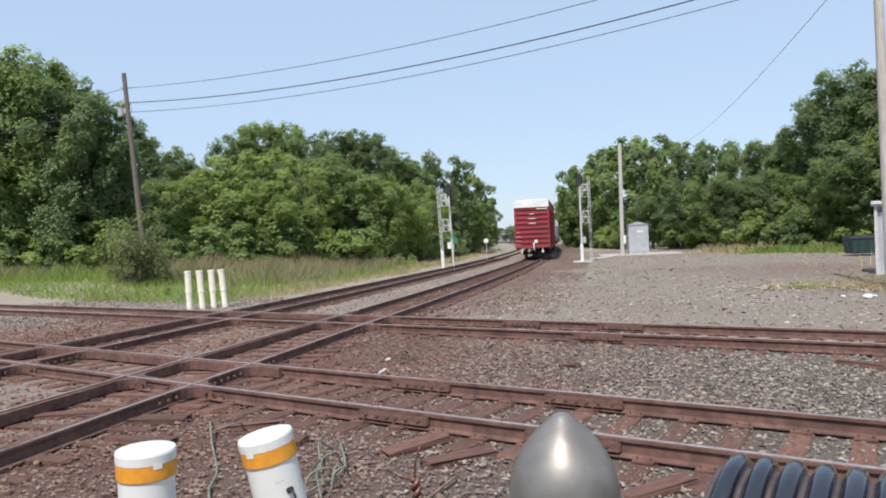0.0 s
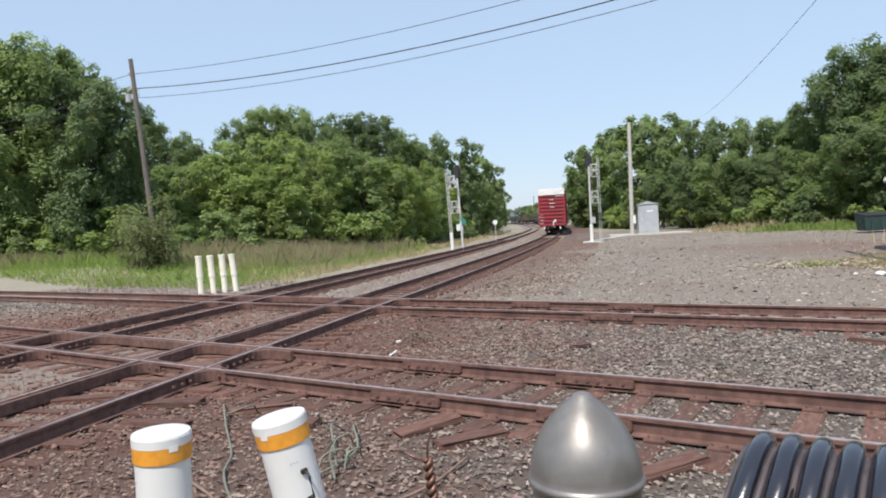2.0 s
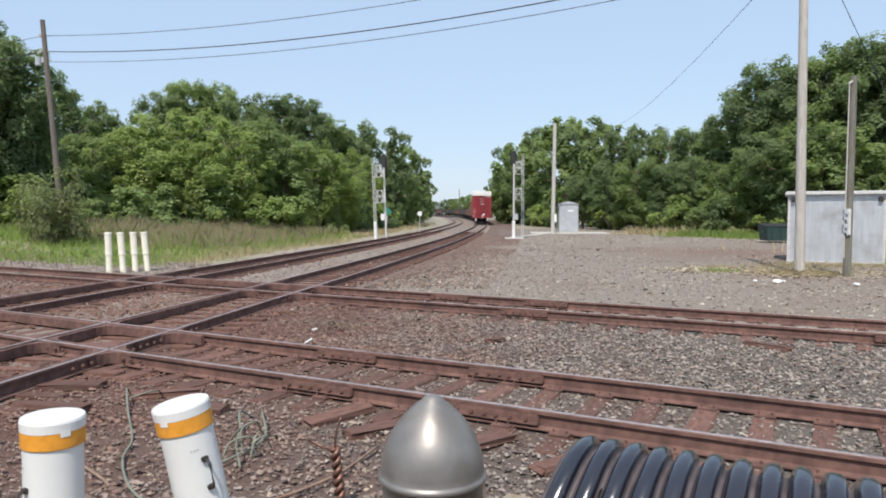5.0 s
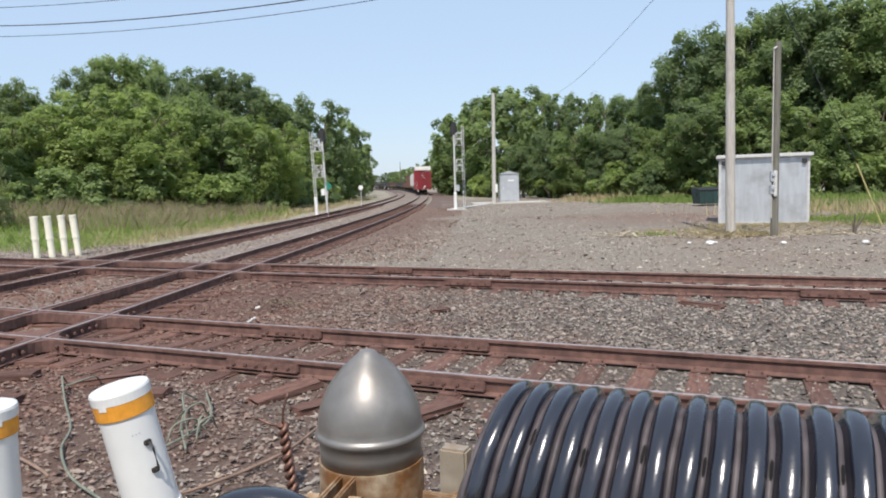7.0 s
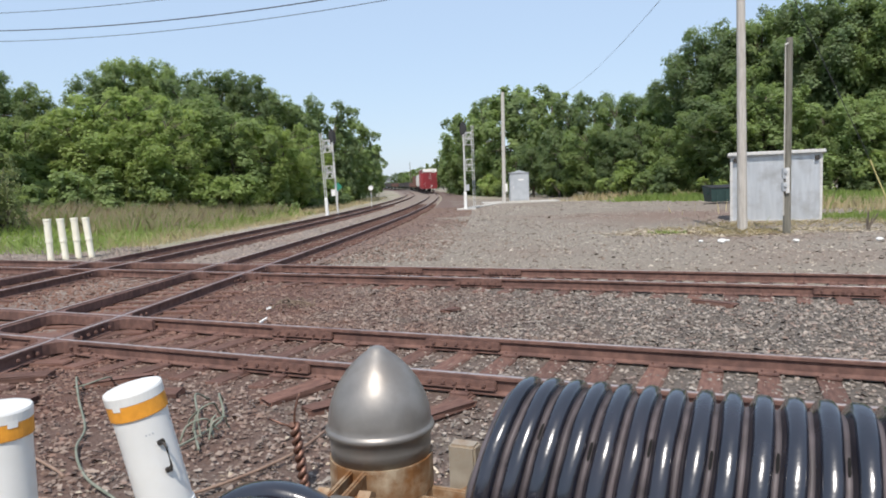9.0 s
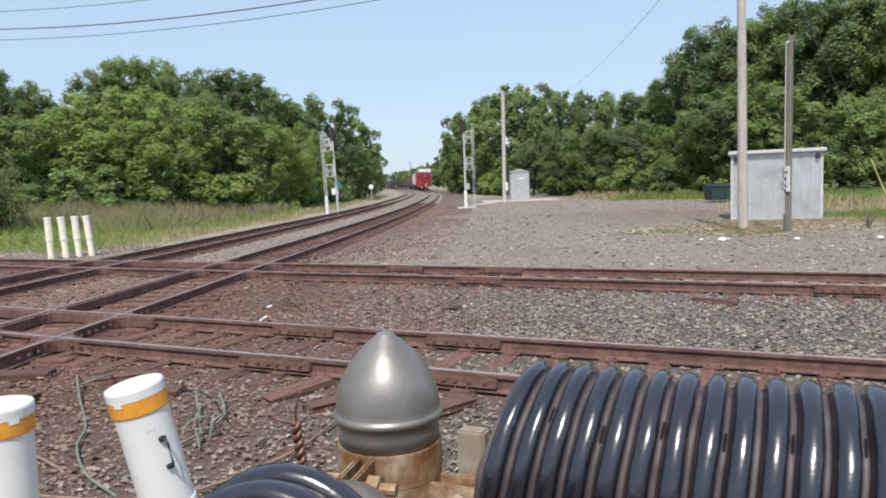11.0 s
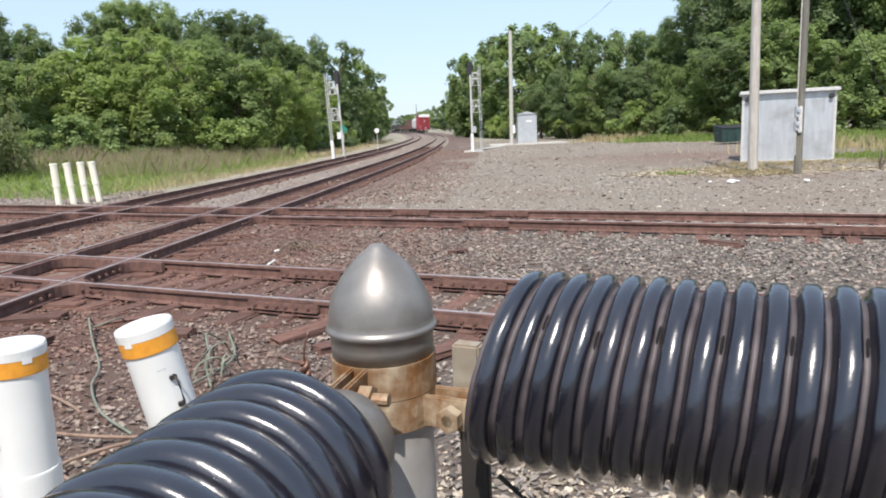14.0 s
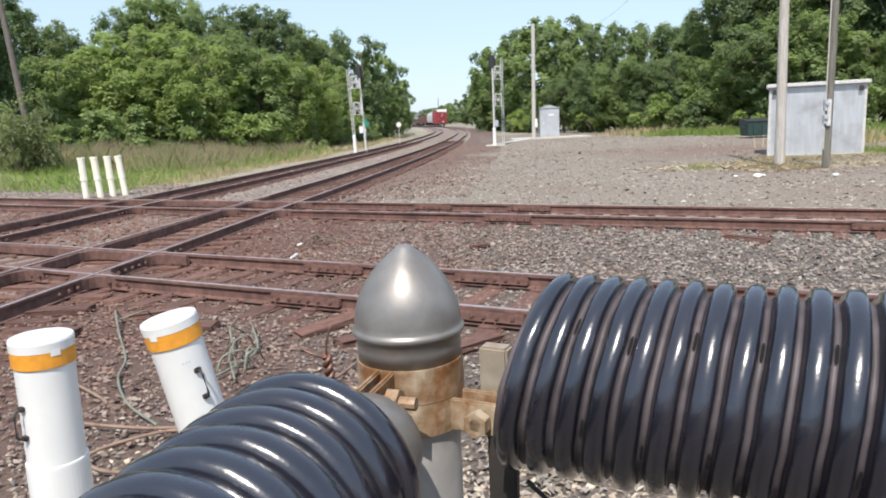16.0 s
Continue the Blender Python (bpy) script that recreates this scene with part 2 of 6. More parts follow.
def rod(bm, a, b, r, r2=None, n=8, caps=True):
    a, b = Vector(a), Vector(b)
    q = (b - a).to_track_quat("Z", "Y").to_matrix().to_4x4()
    r2 = r if r2 is None else r2
    bmesh.ops.create_cone(bm, cap_ends=False, segments=n, radius1=r, radius2=r2, depth=(b - a).length, matrix=Matrix.Translation((a + b) / 2) @ q)
    if caps:
        for p, rr in ((a, r), (b, r2)):
            bmesh.ops.create_circle(bm, cap_ends=True, segments=n, radius=rr, matrix=Matrix.Translation(p) @ q)
    return bm


def lathe(bm, profile, n=32, m=None):
    """A turned shape from (radius, height) pairs."""
    rings = []
    for r, z in profile:
        rings.append([bm.verts.new((r * math.cos(2 * math.pi * i / n), r * math.sin(2 * math.pi * i / n), z)) for i in range(n)])
    for a, b in zip(rings, rings[1:]):
        for i in range(n):
            bm.faces.new((a[i], a[(i + 1) % n], b[(i + 1) % n], b[i]))
    for ring in (rings[0], rings[-1]):
        if (ring[0].co - ring[n // 2].co).length > 1e-5:
            bm.faces.new(ring)
    if m is not None:
        bmesh.ops.transform(bm, matrix=m, verts=[v for ring in rings for v in ring])
    return bm


def sweep(bm, pts, r, n=6):
    """A round cable along points."""
    pts = [Vector(p) for p in pts]
    rings = []
    for i, p in enumerate(pts):
        d = (pts[min(i + 1, len(pts) - 1)] - pts[max(i - 1, 0)]).normalized()
        q = d.to_track_quat("Z", "Y")
        rings.append([bm.verts.new(p + q @ Vector((r * math.cos(2 * math.pi * k / n), r * math.sin(2 * math.pi * k / n), 0))) for k in range(n)])
    for a, b in zip(rings, rings[1:]):
        for i in range(n):
            bm.faces.new((a[i], a[(i + 1) % n], b[(i + 1) % n], b[i]))
    bm.faces.new(rings[0]), bm.faces.new(rings[-1])
    return bm


def smooth_line(pts, steps=8):
    """Catmull-Rom points through a few control points."""
    p = [Vector(q) for q in pts]
    p = [2 * p[0] - p[1]] + p + [2 * p[-1] - p[-2]]
    out = []
    for a, b, c, d in zip(p, p[1:], p[2:], p[3:]):
        for i in range(steps):
            t = i / steps
            out.append(0.5 * ((2 * b) + (c - a) * t + (2 * a - 5 * b + 4 * c - d) * t * t + (3 * b - a - 3 * c + d) * t ** 3))
    return out + [p[-2]]


def profile_along(bm, pts, profile, closed=True):
    """Extrudes a flat outline (sideways, up) along ground points; returns nothing."""
    rows = []
    for i, p in enumerate(pts):
        d = (pts[min(i + 1, len(pts) - 1)] - pts[max(i - 1, 0)])
        d.z = 0
        d.normalize()
        side = Vector((d.y, -d.x, 0))
        rows.append([bm.verts.new(p + side * u + Vector((0, 0, v))) for u, v in profile])
    k = len(profile)
    for a, b in zip(rows, rows[1:]):
        for i in range(k):
            bm.faces.new((a[i], a[(i + 1) % k], b[(i + 1) % k], b[i]))
    bm.faces.new(rows[0]), bm.faces.new(rows[-1])


# ---- the plan of the tracks ----
H_ANG = radians(-24.4)
H_DIR, H_N = Vector((math.cos(H_ANG), math.sin(H_ANG), 0)), Vector((-math.sin(H_ANG), math.cos(H_ANG), 0))
H_TRACKS = (6.77, 13.16)
GAUGE = 1.505
RAIL_H = 0.172
CURVE = [(-60, -12.6), (-20, -8.5), (0, -6.62), (10, -5.75), (18, -5.05), (24, -4.5), (32, -3.9), (45, -3.0), (65.7, -2.02), (93.3, -1.32), (111.2, -1.2),
         (135.5, -1.47), (151.8, -2.07), (181.7, -4.5), (199, -6.0), (213, -7.3), (230, -9.1), (253, -12.8), (299, -23), (368, -41), (483, -78), (644, -144)]


CLIMB = [(60, 0.0), (94, 0.058), (111, 0.095), (135.5, 0.148), (152, 0.197), (182, 0.376), (225, 0.638), (299, 1.08)]


def rise(y):
    """The line climbs gently in the distance."""
    for (y0, z0), (y1, z1) in zip(CLIMB, CLIMB[1:]):
        if y < y1:
            return z0 + (z1 - z0) * max(0.0, y - y0) / (y1 - y0)
    return CLIMB[-1][1]


_y = np.arange(-60, 640, 1.0)
_x = np.interp(_y, [p[0] for p in CURVE], [p[1] for p in CURVE])
_k = np.exp(-np.linspace(-2, 2, 25) ** 2)
_x = np.convolve(np.pad(_x, 12, "reflect", reflect_type="odd"), _k / _k.sum(), "valid")
_s = np.concatenate(([0], np.cumsum(np.hypot(np.diff(_x), np.diff(_y)))))


def line_at(s, side=0.0):
    """The point of the curved line s metres along it from y = -60, shifted to its left by side, and its heading."""
    x, y = float(np.interp(s, _s, _x)), float(np.interp(s, _s, _y))
    x2, y2 = float(np.interp(s + 1, _s, _x)), float(np.interp(s + 1, _s, _y))
    d = Vector((x2 - x, y2 - y, 0)).normalized()
    return Vector((x, y, rise(y))) + Vector((-d.y, d.x, 0)) * side, d


D_SIDES = (0.0, 4.4)
S0 = float(np.interp(0, _y, _s))


# ---- ground ----
def sheet(name, xs, ys, height, material, label, category):
    xs, ys = list(xs), list(ys)
    vs = [(x, y, height(x, y)) for y in ys for x in xs]
    w = len(xs)
    fs = [(j * w + i, j * w + i + 1, (j + 1) * w + i + 1, (j + 1) * w + i) for j in range(len(ys) - 1) for i in range(w - 1)]
    me = bpy.data.meshes.new(name)
    me.from_pydata(vs, [], fs)
    for p in me.polygons:
        p.use_smooth = True
    return tagged(link(name, me, material), label, category, kind="structure")


def spread(a, b, step, far):
    out = [0.0]
    for lim, sign in ((b, 1), (a, -1)):
        v, s = 0.0, step
        while abs(v) < abs(lim):
            s = step if abs(v) < far else s * 1.25
            v += sign * s
            out.append(v)
    return sorted(out)


def ground_z(x, y):
    z = -0.08 + 0.05 * noise.noise((x * 0.15, y * 0.15, 0)) + rise(y)
    edge = float(np.interp(y, _y, _x)) - 11.0
    t = min(1.0, max(0.0, (edge - x) / 14.0)) * min(1.0, max(0.0, (y - 24.0) / 14.0))
    return z + 0.75 * t * t * (3 - 2 * t)


sheet("ground", spread(-1800, 1800, 2.0, 60), spread(-300, 2200, 2.0, 90), ground_z, M_SOIL, "dry soil with thin grass reaching the horizon", "ground")


def lot_z(x, y):
    return 0.0 + 0.03 * noise.noise((x * 0.25, y * 0.25, 3)) + rise(y)


def strip(name, a_of_s, b_of_s, ss, z, material, label, category):
    """A ribbon of ground between two edges, with a crowned, uneven top."""
    vs, fs, w = [], [], 15
    for s in ss:
        a, b = a_of_s(s), b_of_s(s)
        for i in range(w):
            p = a.lerp(b, i / (w - 1))
            edge = -0.14 if i in (0, w - 1) else 0.012 * noise.noise((p.x * 1.3, p.y * 1.3, 1))
            vs.append((p.x, p.y, p.z + z + edge))
    for j in range(len(ss) - 1):
        for i in range(w - 1):
            fs.append((j * w + i, j * w + i + 1, (j + 1) * w + i + 1, (j + 1) * w + i))
    me = bpy.data.meshes.new(name)
    me.from_pydata(vs, [], fs)
    return tagged(link(name, me, material), label, category, kind="structure")


# gravel lot to the right of the curved line and beyond the straight tracks
def lot_sheet():
    vs, fs = [], []
    ys = np.arange(-12, 92, 1.0)
    w = 40
    for y in ys:
        x0 = float(np.interp(y, _y, _x)) + 1.9
        for i in range(w):
            x = x0 + (46 - x0) * i / (w - 1)
            vs.append((x, y, (lot_z(x, y) - (0.12 if i == w - 1 or y > 90 else 0.03 if i == 0 else 0) - (0.2 if x * H_N.x + y * H_N.y < 15.0 else 0))))
    for j in range(len(ys) - 1):
        for i in range(w - 1):
            fs.append((j * w + i, j * w + i + 1, (j + 1) * w + i + 1, (j + 1) * w + i))
    me = bpy.data.meshes.new("gravel_lot")
    me.from_pydata(vs, [], fs)
    for p in me.polygons:
        p.use_smooth = True
    tagged(link("gravel_lot", me, M_LOT), "wide lot of grey gravel with brown dirt patches", "gravel lot", kind="structure")


lot_sheet()
# added width behind the viewer, out of view, darkens reflections under the pipes
strip("ballast_straight", lambda s: H_DIR * s + H_N * -16.0, lambda s: H_DIR * s + H_N * 15.2, list(np.arange(-70, 70, 0.8)), 0.0, M_BED, "rust-stained stone ballast under the straight tracks, extended unseen behind the viewer", "ballast")
strip("ballast_curve", lambda s: line_at(s, -1.4)[0], lambda s: line_at(s, 6.9)[0], list(np.arange(0, 620, 2.0)), 0.006, M_BED_D, "rust-stained stone ballast under the curved tracks", "ballast")

M_SHOULDER = mat("rust_shoulder", (0.085, 0.054, 0.044), (0.155, 0.104, 0.085), 20, 0.95, c3=(0.17, 0.135, 0.11), scale3=0.5, amount3=0.45, bump=0.7, bump_dist=0.03)
strip("ballast_shoulder", lambda s: line_at(s, -1.35 - (3.4 + 1.2 * noise.noise((s * 0.35, 0, 9))) * min(1.0, max(0.0, (s - S0 - 17) / 26)))[0], lambda s: line_at(s, -1.25)[0], list(np.arange(S0 + 17, S0 + 230, 1.0)), 0.004, M_SHOULDER, "rust-brown shoulder of the curved track", "ballast")
M_TRODDEN = mat("trodden_earth", (0.34, 0.295, 0.235), (0.44, 0.39, 0.32), 3, 0.95, c3=(0.24, 0.18, 0.13), scale3=0.4, amount3=0.6, bump=0.4, bump_dist=0.03)
strip("dirt_path", lambda s: Vector((12 + 0.753 * s, 70.2 - 0.659 * s, lot_z(0, 60))), lambda s: Vector((12 + 0.753 * s + 1.5, 70.2 - 0.659 * s + 1.7, lot_z(0, 60))), list(np.arange(0, 44, 1.0)), 0.035, M_TRODDEN, "pale trodden earth along the edge of the lot", "path")
M_VERGE = mat("verge_gravel", (0.15, 0.125, 0.10), (0.30, 0.265, 0.225), 18, 0.95, c3=(0.20, 0.13, 0.10), scale3=0.5, amount3=0.6, bump=0.7, bump_dist=0.03)
strip("gravel_verge", lambda s: H_DIR * s + H_N * 14.6, lambda s: H_DIR * s + H_N * 18.2, list(np.arange(-72, -15, 0.8)), -0.02, M_VERGE, "grey gravel verge between the straight track and the field", "verge")

# ---- rails and ties ----
W_ = 0.036
RAIL = [(-0.07, 0), (0.07, 0), (0.07, 0.012), (0.012, 0.03), (0.009, 0.125), (W_, 0.135), (W_, 0.165), (0.028, RAIL_H), (-0.028, RAIL_H), (-W_, 0.165), (-W_, 0.135), (-0.009, 0.125), (-0.012, 0.03), (-0.07, 0.012)]
TREAD = [(-0.027, RAIL_H - 0.004), (0.027, RAIL_H - 0.004), (0.024, RAIL_H + 0.0015), (-0.024, RAIL_H + 0.0015)]


def rail(parent, pts, label=""):
    bm = bmesh.new()
    profile_along(bm, pts, RAIL)
    r = part("rail", bm, M_RAIL, parent, label)
    bm = bmesh.new()
    profile_along(bm, pts, TREAD)
    part("tread", bm, M_HEAD, r, "rail top worn bright by wheels")
    return r


def tie_mesh():
    bm = bmesh.new()
    box(bm, (0, 0, -0.085), (2.6, 0.22, 0.2), 0.012)
    rnd = random.Random(4)
    for v in bm.verts:
        v.co += Vector((rnd.uniform(-.015, .015), rnd.uniform(-.008, .008), rnd.uniform(-.006, .006)))
    me = bpy.data.meshes.new("tie")
    bm.to_mesh(me)
    bm.free()
    me.materials.append(M_TIE)
    return me


TIE = tie_mesh()


def plate_mesh():
    bm = bmesh.new()
    box(bm, (0, 0, 0.008), (0.32, 0.19, 0.02), 0.004)
    for u in (-0.1, 0.1):
        for v in (-0.06, 0.06):
            rod(bm, (u, v, 0.018), (u, v, 0.045), 0.012, n=6)
    me = bpy.data.meshes.new("tie_plate")
    bm.to_mesh(me)
    bm.free()
    me.materials.append(M_RAIL)
    return me


PLATE = plate_mesh()
Z_TIE = 0.03            # top of the ties


def track_h(off):
    t = thing("railroad_track", "rusty straight railroad track on wooden ties in ballast", "railroad track", group="straight tracks")
    for d in (-GAUGE / 2, GAUGE / 2):
        rail(t, [H_DIR * s + H_N * (off + d) + Vector((0, 0, Z_TIE)) for s in (-75, -30, 0, 30, 75)])
    rnd = random.Random(int(off * 10))
    s = -22.0
    while s < 24:
        p = H_DIR * s + H_N * (off + rnd.uniform(-.05, .05))
        tie = link("tie", TIE, None, t)
        tie.matrix_basis = Matrix.Translation((p.x, p.y, Z_TIE - 0.014 + rnd.uniform(-.014, .004))) @ Matrix.Rotation(H_ANG + math.pi / 2 + rnd.uniform(-.03, .03), 4, "Z")
        if -9 < s < 14:
            for d in (-GAUGE / 2, GAUGE / 2):
                pl = link("tie_plate", PLATE, None, t)
                p2 = H_DIR * s + H_N * (off + d)
                pl.matrix_basis = Matrix.Translation((p2.x, p2.y, Z_TIE - 0.002)) @ Matrix.Rotation(H_ANG + math.pi / 2, 4, "Z")
        s += 0.54 + rnd.uniform(-.03, .03)
    return t


def track_d(side):
    t = thing("railroad_track", "rusty curved railroad track on wooden ties in ballast", "railroad track", group="curved tracks")
    ss = list(np.arange(S0 - 40, S0 + 30, 2.0)) + list(np.arange(S0 + 30, S0 + 450, 5.0))
    for d in (-GAUGE / 2, GAUGE / 2):
        rail(t, [line_at(s, side + d)[0] + Vector((0, 0, Z_TIE + 0.003)) for s in ss])
    rnd = random.Random(int(side * 10) + 3)
    s = S0 - 5
    while s < S0 + 75:
        p, d = line_at(s, side + rnd.uniform(-.05, .05))
        tie = link("tie", TIE, None, t)
        tie.matrix_basis = Matrix.Translation((p.x, p.y, p.z + Z_TIE - 0.006 + rnd.uniform(-.012, .004))) @ Matrix.Rotation(math.atan2(d.y, d.x) + math.pi / 2 + rnd.uniform(-.03, .03), 4, "Z")
        s += 0.56 + rnd.uniform(-.03, .03)
    return t


TRACKS_H = [track_h(o) for o in H_TRACKS]
TRACKS_D = [track_d(o) for o in D_SIDES]


# ---- fence corner close to the camera ----
POST = Vector((-0.051, 0.413, 0))
F_DIR = Vector((math.cos(radians(-24)), math.sin(radians(-24)), 0))
F_N = Vector((-F_DIR.y, F_DIR.x, 0))
L_DIR = Vector((math.cos(radians(-105)), math.sin(radians(-105)), 0))


def chain_link(name, start, direction, length, parent):
    """Woven wire: zigzag strands, each turned half a mesh against the next."""
    bm = bmesh.new()
    cell, top, low = 0.05, 1.765, 0.06
    n = int(length / cell)
    k = int((top - low) / (cell / 2))
    side = Vector((-direction.y, direction.x, 0))
    for i in range(n):
        pts = []
        for j in range(k + 1):
            u = i * cell + (cell / 2 if (j + i) % 2 else -0.003)
            p = start + direction * (0.02 + u) + side * (0.002 if j % 2 else -0.002)
            pts.append((p.x, p.y, top - j * cell / 2))
        sweep(bm, pts, 0.0019, 4)
    part(name, bm, M_DARKSTEEL, parent, "dark chain-link wire mesh")


M_SLOT = mat("slot_shadow", (0.004, 0.004, 0.004), rough=1.0, bump=0)


def corrugated(parent, start, direction, length, z, r=0.057, pitch=0.0148, label="", shear=0.0, valley=None):
    """A ribbed drain pipe slid over the top rail, with slots in its valleys."""
    rot = Vector((direction.x, direction.y, 0)).to_track_quat("Z", "Y").to_matrix().to_4x4()
    m = Matrix.Translation((start.x, start.y, z)) @ rot
    n_ribs = int(length / pitch)
    bm = bmesh.new()
    prof = []
    ri = r - 0.0074

    def lean(h):
        """The cut end slants; the ribs straighten further along."""
        return shear * (0.25 + 0.75 * math.exp(-h / 0.11))

    shape = [(0.0, ri), (0.08, ri - 0.0002), (0.16, ri + 0.0002), (0.24, ri + 0.0035), (0.31, r - 0.0016), (0.42, r - 0.0003), (0.60, r), (0.78, r - 0.0003), (0.90, r - 0.0018), (0.96, ri + 0.0030)]
    for i in range(n_ribs):
        for u, rr in shape:
            prof.append((rr, (i + u) * pitch))
    n = 60
    rings = []
    rnd = random.Random(7)
    seam = rot.to_3x3().inverted() @ (Vector((direction.y, -direction.x, 0)) + Vector((0, 0, 0.18)))
    k_seam = round(math.atan2(seam.y, seam.x) / (2 * math.pi) * n) % n      # mould seam along the side
    for r_, h in prof:
        ring = []
        for k in range(n):
            c, q = math.cos(2 * math.pi * k / n), math.sin(2 * math.pi * k / n)
            rr = r_ + 0.0007 * noise.noise((c * 2.2, q * 2.2, h * 38)) + (0.0005 if k == k_seam else 0)
            ring.append(bm.verts.new((rr * c, rr * q, h + lean(h) * r_ * q + 0.0007 * noise.noise((c * 2.5, q * 2.5, h * 60)))))
        rings.append(ring)
    for j, (a, b) in enumerate(zip(rings, rings[1:])):
        for k in range(n):
            f = bm.faces.new((a[k], a[(k + 1) % n], b[(k + 1) % n], b[k]))
            f.material_index = 1 if j % 10 in (9, 0, 1) else 0
            f.smooth = True
    # inner wall, so that the cut end shows its thickness
    inner = [[bm.verts.new(((ri - 0.004) * math.cos(2 * math.pi * k / n), (ri - 0.004) * math.sin(2 * math.pi * k / n), h + lean(h) * ri * math.sin(2 * math.pi * k / n))) for k in range(n)] for h in (0, prof[-1][1])]
    for k in range(n):
        bm.faces.new((rings[0][k], rings[0][(k + 1) % n], inner[0][(k + 1) % n], inner[0][k]))
        bm.faces.new((inner[0][k], inner[0][(k + 1) % n], inner[1][(k + 1) % n], inner[1][k]))
    bmesh.ops.recalc_face_normals(bm, faces=bm.faces)
    bmesh.ops.transform(bm, matrix=m, verts=bm.verts)
    me = bpy.data.meshes.new("pipe_sleeve")
    bm.to_mesh(me)
    bm.free()
    me.materials.append(M_HDPE), me.materials.append(valley or M_VALLEY)
    sl = link("pipe_sleeve", me, None, parent, label)
    # drain slots: black strips on the valleys, painted for the shade inside the openings
    for i in range(2, n_ribs - 1, 1):
        for ang in ((75, 195, 315) if i % 2 else (15, 135, 255)):
            if rnd.random() < 0.3:
                continue
            bs = bmesh.new()
            a = radians(ang + rnd.uniform(-6, 6))
            for da in (-0.1, -0.06, 0.06, 0.1):
                w = 0.0004 if abs(da) > 0.09 else 0.0008
                c, s_ = math.cos(a + da), math.sin(a + da)
                for h in (i * pitch + 0.0014 - w, i * pitch + 0.0014 + w):
                    bs.verts.new(((ri + 0.0005) * c, (ri + 0.0005) * s_, h + lean(h) * ri * s_))
            bs.verts.ensure_lookup_table()
            for q in range(3):
                bs.faces.new([bs.verts[2 * q + e] for e in (0, 1, 3, 2)])
            bmesh.ops.transform(bs, matrix=m, verts=bs.verts)
            part("slot", bs, M_SLOT, sl)
    return sl


def band(parent, z, h, direction, name="brace_band", shift=0.0, gap=0.008):
    bm = bmesh.new()
    lathe(bm, [(0.0302, z), (0.0335, z), (0.0335, z + h), (0.0302, z + h)], 36, Matrix.Translation(POST))
    d = direction
    s = Vector((-d.y, d.x, 0))
    for u in (-1, 1):
        c = POST + d * 0.048 + s * (gap * u + shift)
        box(bm, (c.x, c.y, z + h / 2), (0.038, 0.0035, h), 0.001, math.degrees(math.atan2(d.y, d.x)))
    b = part(name, bm, M_RUSTBAND, parent, "galvanized band with rust stains")
    bm = bmesh.new()
    c = POST + d * 0.052
    c += s * shift
    a, e = c - s * (gap + 0.012), c + s * (gap + 0.012 if not shift else 0.026)
    zz = z + h / 2
    rod(bm, (a.x, a.y, zz), (e.x, e.y, zz), 0.0038, n=10)
    for p, q in ((a, c - s * (gap + 0.0045)), (c + s * (gap + 0.0045), c + s * (gap + 0.012))):
        rod(bm, (p.x, p.y, zz), (q.x, q.y, zz), 0.0078, n=6)
    part("carriage_bolt", bm, M_RUSTBAND, b, "rusty bolt and nut")
    return b


